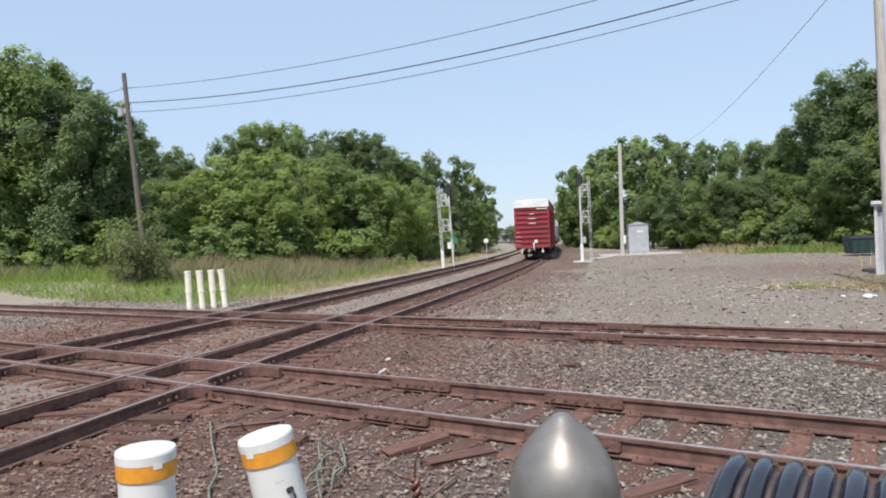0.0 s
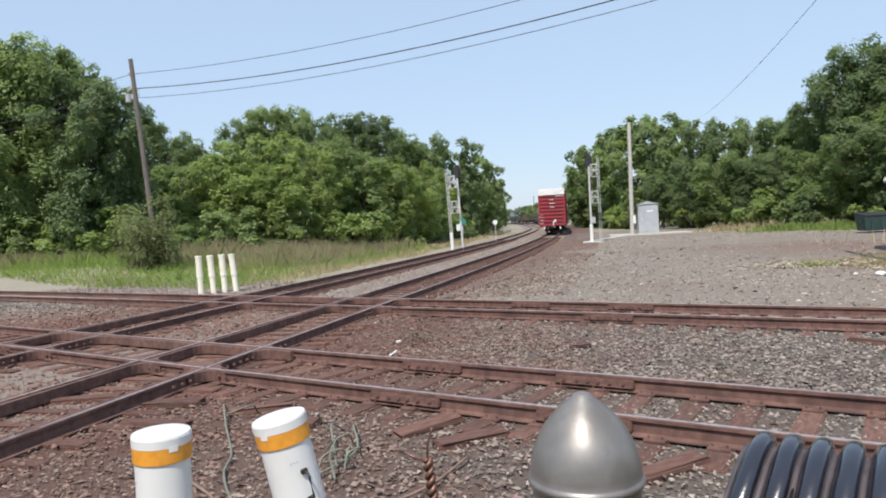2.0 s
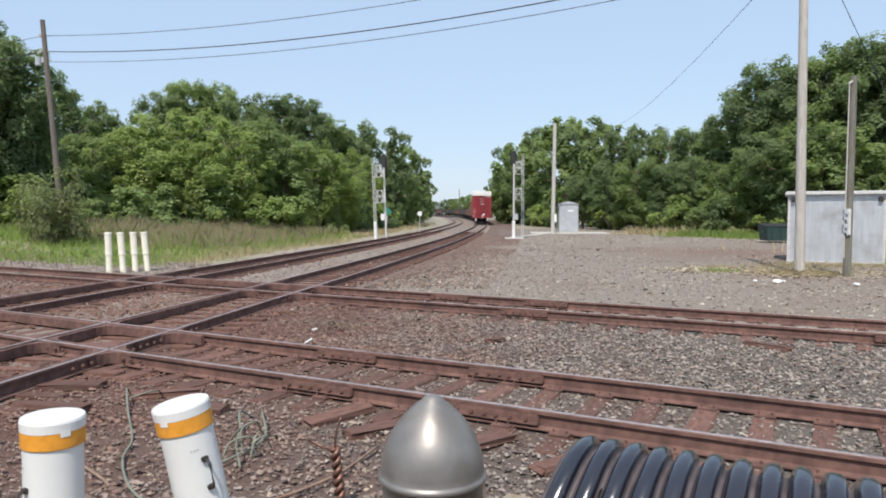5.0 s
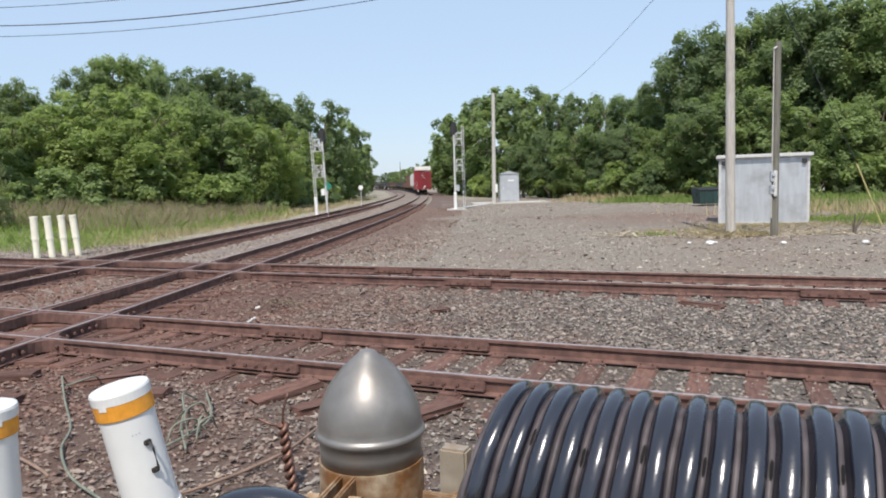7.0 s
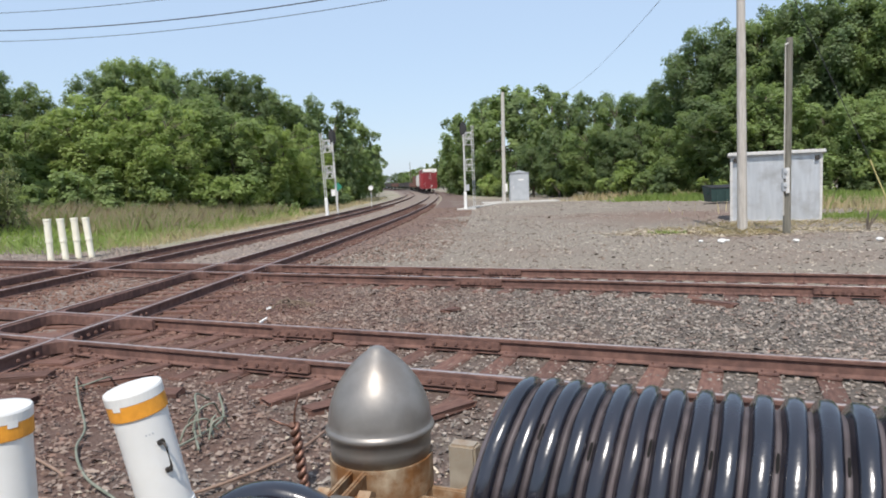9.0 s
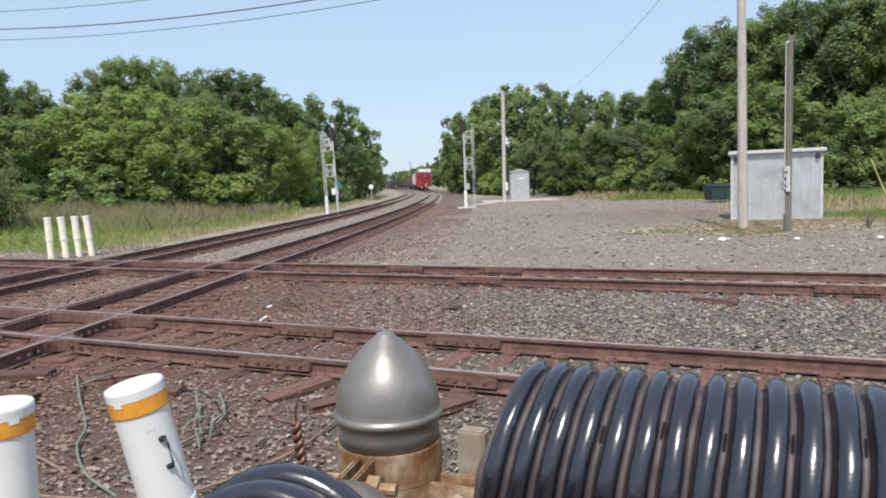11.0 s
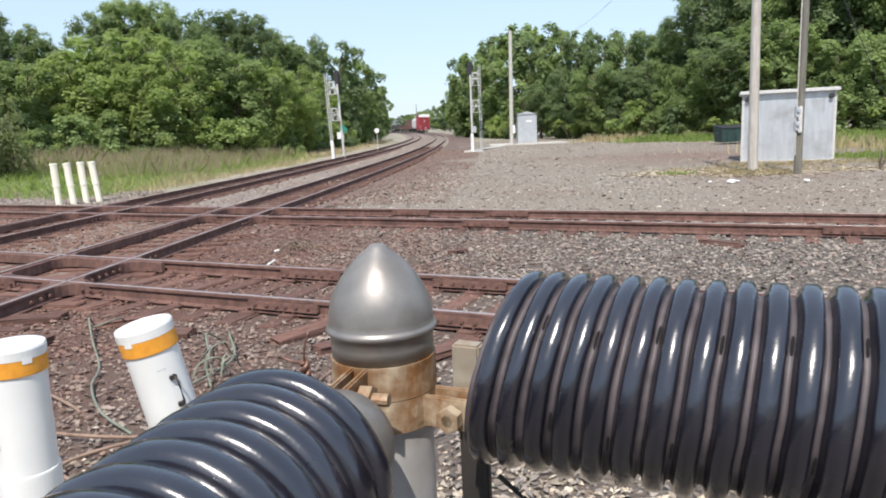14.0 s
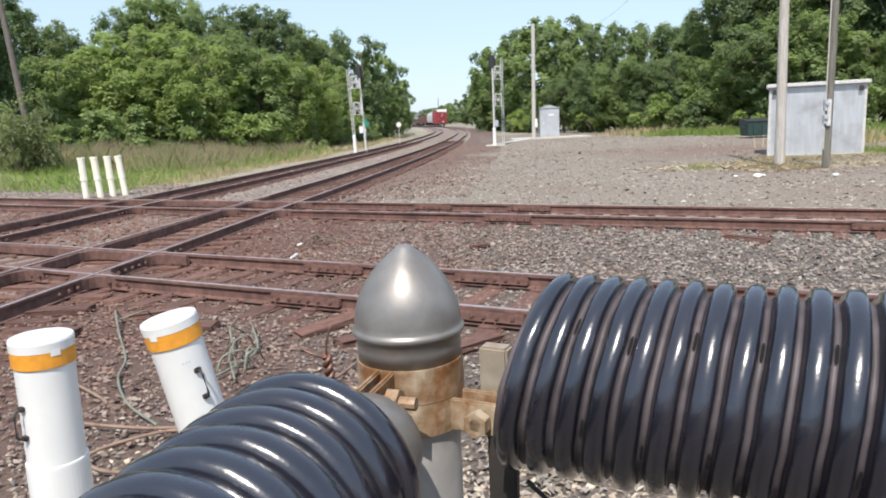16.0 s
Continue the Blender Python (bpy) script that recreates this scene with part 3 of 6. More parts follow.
def fence():
    f = thing("chain_link_fence", "galvanized fence corner with black pipe sleeves over its top rails", "fence")
    bm = bmesh.new()
    rod(bm, POST, POST + Vector((0, 0, 1.838)), 0.0302, n=40)
    part("corner_post", bm, M_POST, f, "galvanized steel corner post", True)
    bm = bmesh.new()
    # acorn cap: skirt, rolled rim and pointed dome
    prof = [(0.0312, 1.8365), (0.0323, 1.8362), (0.0326, 1.844), (0.0327, 1.8508), (0.0338, 1.8512), (0.0349, 1.8522), (0.0353, 1.8536), (0.0349, 1.8550), (0.0339, 1.8558), (0.0334, 1.8568)]
    for i in range(1, 15):
        a = i / 15
        prof.append((0.0334 * (1 - a ** 1.95) ** 0.77 if a < 1 else 0, 1.8568 + 0.0492 * a))
    prof += [(0.0052, 1.9046), (0.0027, 1.9056), (0.0001, 1.9060)]
    lathe(bm, prof, 56, Matrix.Translation(POST))
    part("post_cap", bm, M_GALV, f, "pointed galvanized acorn cap", True)
    band(f, 1.8145, 0.0212, L_DIR, shift=-0.004, gap=0.0045)
    band(f, 1.7935, 0.0205, F_DIR)
    for d, off, z in ((F_DIR, 0.0, 1.815), (L_DIR, 0.0, 1.806)):
        bm = bmesh.new()
        a = POST + d * (0.062 if d is F_DIR else 0.052)
        lathe(bm, [(0.0001, 0.0), (0.014, 0.0015), (0.024, 0.006), (0.0295, 0.013), (0.031, 0.022), (0.031, 0.05)], 32, Matrix.Translation((a.x, a.y, z)) @ d.to_track_quat("Z", "Y").to_matrix().to_4x4())
        part("rail_end_cup", bm, M_GALV, f, "grey rail end cup", True)
        bm = bmesh.new()
        a, b = POST + d * 0.085, POST + d * (3.17 if d is F_DIR else 1.72)
        rod(bm, (a.x, a.y, z), (b.x, b.y, z), 0.021, n=20)
        part("top_rail", bm, M_GALV, f, "", True)
    # upright stub of square tube behind the clamp
    bm = bmesh.new()
    c = POST + F_DIR * 0.048 + F_N * 0.026
    box(bm, (c.x, c.y, 1.817), (0.019, 0.012, 0.042), 0.0015, math.degrees(H_ANG))
    part("clamp_lug", bm, mat("pale_steel", (0.34, 0.30, 0.24), (0.48, 0.44, 0.37), 60, 0.5, 0.3, 0.1, c3=(0.26, 0.16, 0.08), scale3=30, amount3=0.4), f, "pale steel clamp lug")
    bm = bmesh.new()
    c = POST + F_DIR * 0.064 + F_N * -0.006
    box(bm, (c.x, c.y, 0.93), (0.018, 0.006, 1.728), 0.001, math.degrees(H_ANG))
    part("tension_bar", bm, M_DARKSTEEL, f, "dark flat tension bar")
    bm = bmesh.new()
    c = POST + L_DIR * 0.07
    box(bm, (c.x, c.y, 0.92), (0.018, 0.006, 1.7), 0.001, math.degrees(H_ANG) - 90)
    part("tension_bar", bm, M_DARKSTEEL, f, "dark flat tension bar")
    chain_link("wire_mesh", POST + F_DIR * 0.06, F_DIR, 3.0, f)
    chain_link("wire_mesh", POST + L_DIR * 0.07, L_DIR, 1.6, f)
    corrugated(f, POST + F_DIR * 0.079, F_DIR, 1.0, 1.835, shear=0.23, label="glossy black corrugated pipe over the rail")
    corrugated(f, POST + L_DIR * 0.098 + Vector((-0.014, 0, 0)), L_DIR, 1.0, 1.806, r=0.0572, pitch=0.0198, valley=M_HDPE, label="glossy black corrugated pipe over the rail")
    for d in (F_DIR * 3.15, L_DIR * 1.7):
        bm = bmesh.new()
        p = POST + d
        rod(bm, p, p + Vector((0, 0, 1.8)), 0.0302, n=24)
        part("line_post", bm, M_POST, f, "", True)


fence()


# ---- white marker tubes ----
def marker_tube(name, m, r, height, taped, old, label, handle=None):
    t = thing(name, label, "marker tube", m, "near marker tubes" if taped else "far marker tubes")
    pvc = M_PVC_OLD if old else M_PVC
    bm = bmesh.new()
    lathe(bm, [(r, -0.15), (r, -0.14), (r, height - 0.036), (r, height - 0.03)], 40)
    part("tube", bm, pvc, t, "", True)
    bm = bmesh.new()
    if old:   # wider upper sleeve ending in a ring halfway down
        z = height * 0.45
        lathe(bm, [(r * 1.0, z - 0.03), (r * 1.16, z - 0.03), (r * 1.18, z), (r * 1.16, z + 0.03), (r * 1.1, z + 0.035), (r * 1.1, height - 0.04), (r * 1.0, height - 0.04)], 40)
    else:
        lathe(bm, [(r * 1.06, -0.15), (r * 1.06, height * 0.52 - 0.01), (r * 1.045, height * 0.52), (r * 1.0, height * 0.52 + 0.001)], 40)
    part("coupling", bm, pvc, t)
    bm = bmesh.new()
    h = 0.05 if taped else 0.07
    rc = r if taped else r * 1.14
    lathe(bm, [(rc * 0.98, height - h), (rc * 1.075, height - h), (rc * 1.085, height - 0.012), (rc * 1.05, height - 0.002), (rc * 0.9, height + 0.002), (0.0001, height + 0.004)], 40)
    part("cap", bm, pvc, t, "white slip-on cap")
    if taped:
        bm = bmesh.new()
        lathe(bm, [(r * 1.055, height - h - 0.07), (r * 1.062, height - h - 0.066), (r * 1.066, height - h - 0.001), (r * 1.02, height - h)], 40)
        part("tape_band", bm, M_ORANGE, t, "orange reflective tape")
        bm = bmesh.new()
        a0 = handle[0]
        for i in range(4):
            a = radians(a0 + i * 6)
            for z in (height - h - 0.018, height - h + 0.012):
                bm.verts.new((r * 1.082 * math.cos(a), r * 1.082 * math.sin(a), z))
        bm.verts.ensure_lookup_table()
        for i in range(3):
            bm.faces.new([bm.verts[2 * i + e] for e in (0, 2, 3, 1)])
        part("paper_tag", bm, M_WHITE, t, "small pale tag on the tape")
        a = radians(handle[1])
        c, s = math.cos(a), math.sin(a)
        z0 = height - handle[2]
        bm = bmesh.new()
        sweep(bm, [(c * q, s * q, z) for q, z in ((r, z0), (r + 0.03, z0 - 0.004), (r + 0.04, z0 - 0.02), (r + 0.04, z0 - 0.11), (r + 0.03, z0 - 0.126), (r, z0 - 0.13))], 0.006, 8)
        for z in (z0, z0 - 0.13):
            box(bm, (c * r * 1.01, s * r * 1.01, z), (0.03, 0.03, 0.022), 0.003, handle[1])
        part("pull_handle", bm, M_DARKSTEEL, t, "small dark metal pull handle")
        for k in range(3):
            bm = bmesh.new()
            b_ = radians(handle[1] - 24 + k * 7)
            c2, s2 = math.cos(b_), math.sin(b_)
            rod(bm, (c2 * r * 0.99, s2 * r * 0.99, height - 0.2), (c2 * r * 1.015, s2 * r * 1.015, height - 0.2), 0.0035, n=8)
            part("rivet", bm, M_GREYCAB, t)
    return t


marker_tube("marker_tube", pose(-1.893, 2.80, 0.0, 0, 0.8, 0), 0.118, 1.16, True, False, "upright white plastic tube with cap and orange tape band", (-45, -116, 0.29))
marker_tube("marker_tube", pose(-1.20, 3.08, 0.0, 4, -10, 0), 0.116, 1.19, True, False, "leaning white plastic tube with cap and orange tape band", (-115, -40, 0.25))
for x, y, lean in ((-13.27, 23.1, -1.0), (-12.88, 23.3, -3.5), (-12.60, 23.6, -2.5), (-12.26, 23.8, -5)):
    marker_tube("marker_tube", pose(x + 0.2, y, 0.0, 0, lean, 0), 0.10, 1.37, False, True, "old yellowed white plastic tube standing beside the track")


# ---- train ----
SPEED = 10.2
MOVING = []


def bogie(parent, y):
    b = new("bogie")
    b.parent = parent
    b.location = (0, y, 0)
    for x in (-0.95, 0.95):
        bm = bmesh.new()
        box(bm, (x, 0, 0.52), (0.14, 2.3, 0.16), 0.03)
        box(bm, (x, 0, 0.5), (0.18, 0.5, 0.4), 0.04)
        for u in (-0.9, 0.9):
            box(bm, (x, u, 0.46), (0.17, 0.3, 0.28), 0.04)
        part("side_frame", bm, M_BLACK, b)
    for u in (-0.87, 0.87):
        bm = bmesh.new()
        rod(bm, (-0.86, u, 0.46), (0.86, u, 0.46), 0.08, n=10)
        for x in (-0.76, 0.76):
            rod(bm, (x - 0.06, u, 0.46), (x + 0.06, u, 0.46), 0.46, n=24)
        part("wheelset", bm, M_DARKSTEEL, b, "steel wheel pair on its axle")
    return b


def coupler(parent, y, sgn):
    bm = bmesh.new()
    box(bm, (0, y + sgn * 0.35, 0.85), (0.22, 0.8, 0.22), 0.03)
    box(bm, (0, y + sgn * 0.75, 0.85), (0.34, 0.28, 0.32), 0.06)
    rod(bm, (-0.9, y + sgn * 0.1, 1.05), (0.6, y + sgn * 0.14, 1.0), 0.02, n=6)
    part("coupler", bm, M_DARKSTEEL, parent, "knuckle coupler with cut lever")


def boxcar(length):
    c = thing("boxcar", "red ribbed boxcar with white roof at the tail of the train", "boxcar")
    h = length / 2
    bm = bmesh.new()
    box(bm, (0, 0, 3.14), (3.05, length, 4.26), 0.02)
    part("body", bm, M_RED, c)
    bm = bmesh.new()
    for a, b in (((-1.56, 5.27), (0, 5.36)), ((0, 5.36), (1.56, 5.27))):
        vs = [bm.verts.new((x, y, z)) for y in (-h - 0.02, h + 0.02) for x, z in (a, b)]
        bm.faces.new((vs[0], vs[1], vs[3], vs[2]))
    for y in (-h - 0.02, h + 0.02):
        bm.faces.new([bm.verts.new(p) for p in ((-1.56, y, 5.27), (1.56, y, 5.27), (0, y, 5.36))])
    for i in range(9):
        y = -h + 0.6 + i * (length - 1.2) / 8
        box(bm, (0, y, 5.31), (2.9, 0.08, 0.08), 0.01)
    box(bm, (0, -h - 0.085, 4.95), (3.1, 0.12, 0.66), 0.006)
    box(bm, (0, h + 0.085, 4.95), (3.1, 0.12, 0.66), 0.006)
    part("roof", bm, M_ROOF, c, "white painted roof and end cap")
    for sgn in (-1, 1):
        for i in range(8):
            bm = bmesh.new()
            z = 1.46 + i * 0.43
            box(bm, (0, sgn * (h + 0.055), z), (2.86, 0.13, 0.15), 0.05)
            part("end_rib", bm, M_RED, c)
        for x in (-1.5, 1.5):
            bm = bmesh.new()
            box(bm, (x, sgn * (h + 0.03), 2.8), (0.12, 0.1, 3.6), 0.02)
            part("corner_post", bm, M_RED, c)
        for i in range(4):
            bm = bmesh.new()
            rod(bm, (-1.45, sgn * (h + 0.14), 1.3 + i * 0.36), (-1.0, sgn * (h + 0.14), 1.3 + i * 0.36), 0.014, n=6)
            part("grab_iron", bm, M_WHITE, c, "white grab iron")
        bm = bmesh.new()
        box(bm, (0, sgn * (h + 0.12), 1.12), (2.9, 0.2, 0.28), 0.02)
        part("end_sill", bm, M_RED, c)
        bm = bmesh.new()
        box(bm, (0.32, sgn * (h + 0.2), 1.55), (0.28, 0.06, 0.28), 0.02)
        box(bm, (0.12, sgn * (h + 0.2), 1.1), (0.12, 0.06, 0.7), 0.02)
        part("brake_gear", bm, M_WHITE, c, "pale brake gear housing")
        # white boxes added for the pale spots seen under the car end
        for x in (-0.95, 0.9):
            bm = bmesh.new()
            box(bm, (x, sgn * (h + 0.1), 0.72), (0.13, 0.06, 0.42), 0.02)
            part("underframe_box", bm, M_WHITE, c, "small pale box hanging below the end sill")
        for x, z, w in ((0.02, 4.04, 0.45), (0.02, 3.61, 0.62), (0.02, 3.18, 0.62), (0.95, 4.47, 0.95)):
            bm = bmesh.new()
            box(bm, (x, sgn * (h + 0.127), z), (w, 0.02, 0.06))
            part("marking_bar", bm, M_WHITE, c, "white stencilled mark, not legible")
        bogie(c, sgn * (h - 2.2))
        coupler(c, sgn * h, sgn)
    for x in (-1, 1):
        for i in range(14):
            bm = bmesh.new()
            y = -h + 0.5 + i * (length - 1.0) / 13
            box(bm, (x * 1.55, y, 2.8), (0.06, 0.1, 3.3), 0.015)
            part("side_post", bm, M_RED, c)
        bm = bmesh.new()
        box(bm, (x * 1.6, 0, 2.75), (0.08, 3.2, 3.0), 0.03)
        part("plug_door", bm, M_RED, c)
        bm = bmesh.new()
        box(bm, (x * 1.45, 0, 0.98), (0.1, length - 0.6, 0.28), 0.02)
        part("side_sill", bm, M_RED, c)
    return c


def hopper(length, material, label):
    c = thing("hopper_car", label, "hopper car")
    h = length / 2
    bm = bmesh.new()
    prof = [(-1.3, 1.3), (-1.55, 1.9), (-1.58, 3.6), (-1.35, 4.2), (-0.7, 4.6), (0.7, 4.6), (1.35, 4.2), (1.58, 3.6), (1.55, 1.9), (1.3, 1.3)]
    ends = []
    for y in (-h + 0.5, h - 0.5):
        ends.append([bm.verts.new((x, y, z)) for x, z in prof])
    k = len(prof)
    for i in range(k):
        bm.faces.new((ends[0][i], ends[0][(i + 1) % k], ends[1][(i + 1) % k], ends[1][i]))
    bm.faces.new(ends[0]), bm.faces.new(ends[1])
    part("body", bm, material, c)
    bm = bmesh.new()
    box(bm, (0, 0, 4.7), (0.9, length - 1.4, 0.16), 0.03)
    part("roof_walk", bm, material, c)
    for x in (-1, 1):
        for i in range(10):
            bm = bmesh.new()
            box(bm, (x * 1.6, -h + 1.2 + i * (length - 2.4) / 9, 2.7), (0.07, 0.09, 2.2), 0.015)
            part("side_post", bm, material, c)
    for sgn in (-1, 1):
        bm = bmesh.new()
        box(bm, (0, sgn * (h - 0.3), 1.05), (2.9, 0.7, 0.24), 0.03)
        part("end_platform", bm, M_CARDARK, c)
        bm = bmesh.new()
        for x in (-1.3, -0.9):
            rod(bm, (x, sgn * (h - 0.1), 1.1), (x, sgn * (h - 0.1), 4.4), 0.02, n=6)
        for i in range(8):
            rod(bm, (-1.3, sgn * (h - 0.1), 1.4 + i * 0.4), (-0.9, sgn * (h - 0.1), 1.4 + i * 0.4), 0.015, n=6)
        part("ladder", bm, material, c)
        bogie(c, sgn * (h - 2.2))
        coupler(c, sgn * h, sgn)
    bm = bmesh.new()
    for y in (-h / 3, 0, h / 3):
        bmesh.ops.create_cone(bm, segments=4, radius1=0.4, radius2=1.6, depth=0.8, matrix=Matrix.Translation((0, y, 1.0)) @ Matrix.Rotation(math.pi / 4, 4, "Z"))
    part("chute", bm, M_CARDARK, c)
    return c


def gondola(length, material, height, label):
    c = thing("gondola_car", label, "gondola car")
    h = length / 2
    for x in (-1, 1):
        bm = bmesh.new()
        box(bm, (x * 1.5, 0, (1.05 + height) / 2), (0.1, length, height - 1.05), 0.02)
        box(bm, (x * 1.52, 0, height), (0.18, length, 0.14), 0.02)
        part("side_wall", bm, material, c)
        for i in range(12):
            bm = bmesh.new()
            box(bm, (x * 1.6, -h + 0.5 + i * (length - 1) / 11, (1.1 + height) / 2), (0.1, 0.14, height - 1.2), 0.02)
            part("side_post", bm, material, c)
    for sgn in (-1, 1):
        bm = bmesh.new()
        box(bm, (0, sgn * (h - 0.05), (1.05 + height) / 2), (3.0, 0.1, height - 1.05), 0.02)
        for i in range(3):
            box(bm, (0, sgn * (h + 0.03), 1.3 + i * (height - 1.4) / 2.4), (2.9, 0.12, 0.14), 0.03)
        part("end_wall", bm, material, c)
        bogie(c, sgn * (h - 2.2))
        coupler(c, sgn * h, sgn)
    bm = bmesh.new()
    box(bm, (0, 0, 1.1), (2.9, length - 0.2, 0.16), 0.02)
    part("floor_pan", bm, material, c)
    return c


def build_train():
    s = S0 + 62.4
    cars = [(boxcar(16.0), 16.0), (hopper(15.0, M_HOPPER, "pale grey covered hopper car coupled in the train"), 15.0),
            (gondola(16.0, M_CARBROWN, 4.1, "dark brown high-sided gondola car coupled in the train"), 16.0)]
    for i in range(9):
        paint = (M_CARBROWN, M_CARDARK, M_CARDARK)[i % 3]
        cars.append((gondola(16.0, paint, (2.3, 2.5, 2.2)[i % 3], "low brown gondola car coupled in the train" if i % 3 == 0 else "low black gondola car coupled in the train"), 16.0))
    for c, length in cars:
        MOVING.append((c, s + length / 2 + 0.9, length))
        s += length + 1.8


build_train()


def motions():
    for c, s, length in MOVING:
        rows = []
        for i in range(17):
            gone = SPEED * i
            a, b = line_at(s - length / 2 + 2.2 + gone)[0], line_at(s + length / 2 - 2.2 + gone)[0]
            d = b - a
            m = (a + b) / 2
            rows.append((float(i), pose(m.x, m.y, m.z + Z_TIE + RAIL_H, math.degrees(math.atan2(d.z, d.xy.length)), 0, math.degrees(math.atan2(d.y, d.x)) - 90)))
        walk(c, rows)


# ---- utility poles, wires, signals, cabinets ----
def pole(name, p, h, r0, r1, material, label, lean=(0, 0)):
    t = thing(name, label, "utility pole", Matrix.Translation(p))
    bm = bmesh.new()
    rod(bm, (0, 0, -0.3), (lean[0], lean[1], h), r0, r1, n=20)
    part("shaft", bm, material, t, "", True)
    return t


LP = Vector((-23.45, 37.0, 0.35))
WP = Vector((10.22, 23.65, 0.0))
left_pole = pole("utility_pole", LP, 12.2, 0.17, 0.12, M_POLEOLD, "weathered wooden utility pole rising from a bush", (-0.9, 0))
bm = bmesh.new()
rod(bm, (-1.15, -0.05, 9.75), (-1.15, -0.05, 10.2), 0.17, n=16)
rod(bm, (-1.15, -0.05, 10.35), (-1.15, -0.05, 10.5), 0.05, n=8)
box(bm, (-0.9, -0.03, 10.05), (0.3, 0.06, 0.3), 0.01)
part("transformer", bm, M_GREYCAB, left_pole, "small grey transformer can")
bm = bmesh.new()
for z in (11.35, 10.5, 10.0):
    rod(bm, (-1.1, 0, z), (-0.5, 0, z), 0.03, n=8)
    rod(bm, (-1.08, 0, z - 0.08), (-1.08, 0, z + 0.1), 0.05, n=8)
part("insulator", bm, M_CONC, left_pole)
wood_pole = pole("utility_pole", WP, 12.2, 0.165, 0.12, M_POLEWOOD, "tall pale grey wooden utility pole beside the metal hut", (-0.12, 0))
p2 = pole("utility_pole", Vector((11.40, 23.0, 0.0)), 6.35, 0.125, 0.10, M_POLEDARK, "short dark wooden pole with conduit and meter boxes", (0.05, 0))
bm = bmesh.new()
rod(bm, (-0.13, -0.06, 0.6), (-0.11, -0.06, 6.1), 0.02, n=10)
rod(bm, (-0.12, -0.06, 6.1), (-0.02, -0.06, 6.18), 0.035, n=8)
part("conduit", bm, M_CONC, p2, "pale metal conduit", True)
for z, s, x in ((1.98, 0.36, -0.12), (1.54, 0.3, -0.13)):
    bm = bmesh.new()
    box(bm, (x, -0.08, z), (0.14, 0.14, s), 0.02)
    rod(bm, (x, -0.15, z + 0.05), (x, -0.2, z + 0.05), 0.05, n=14)
    part("meter_box", bm, M_GREYCAB, p2, "grey electric meter box")
bm = bmesh.new()
box(bm, (-0.05, -0.14, 1.75), (0.12, 0.08, 0.85), 0.02)
part("switch_box", bm, M_SILVER, p2, "pale switch box")
cp = pole("utility_pole", Vector((6.21, 68.9, 0.05)), 10.75, 0.20, 0.17, M_CONC, "pale concrete pole beside the signal cabinet", (0.13, 0))
bm = bmesh.new()
box(bm, (0.24, -0.18, 1.5), (0.22, 0.2, 0.8), 0.02)
part("junction_box", bm, M_WHITE, cp)


def wire(name, a, b, sag, r, label, material=M_WIRE):
    a, b = Vector(a), Vector(b)
    bm = bmesh.new()
    sweep(bm, [a.lerp(b, i / 24) - Vector((0, 0, sag * 4 * (i / 24) * (1 - i / 24))) for i in range(25)], r, 6)
    return tagged(part(name, bm, material, None, label), category="cable")


for dz, z2, r, sag in ((11.35, 11.5, 0.014, 0.91), (10.5, 10.6, 0.024, 0.97), (9.95, 10.2, 0.014, 0.93)):
    wire("overhead_wire", (LP.x - 0.8, LP.y, LP.z + dz), (WP.x, WP.y, z2), sag, r, "dark overhead wire sagging between wooden poles")
    wire("overhead_wire", (LP.x - 0.8, LP.y, LP.z + dz), (-75, 52, LP.z + dz + 0.4), 0.9, r, "dark overhead wire running off past the woods")
wire("overhead_wire", (WP.x, WP.y, 10.9), (18.3, 106, 14.9), 1.1, 0.012, "thin overhead wire crossing above the lot")
wire("guy_wire", (WP.x + 0.1, WP.y, 11.0), (15.36, 25.0, 2.35), 0.02, 0.012, "thin steel guy wire anchoring the pole")
bm = bmesh.new()
rod(bm, (15.36, 25.0, 2.35), (16.55, 25.3, 0.05), 0.024, n=10)
tagged(part("guy_guard", bm, M_YELLOW, None, "yellow plastic guard on the guy wire", True), category="guy guard")


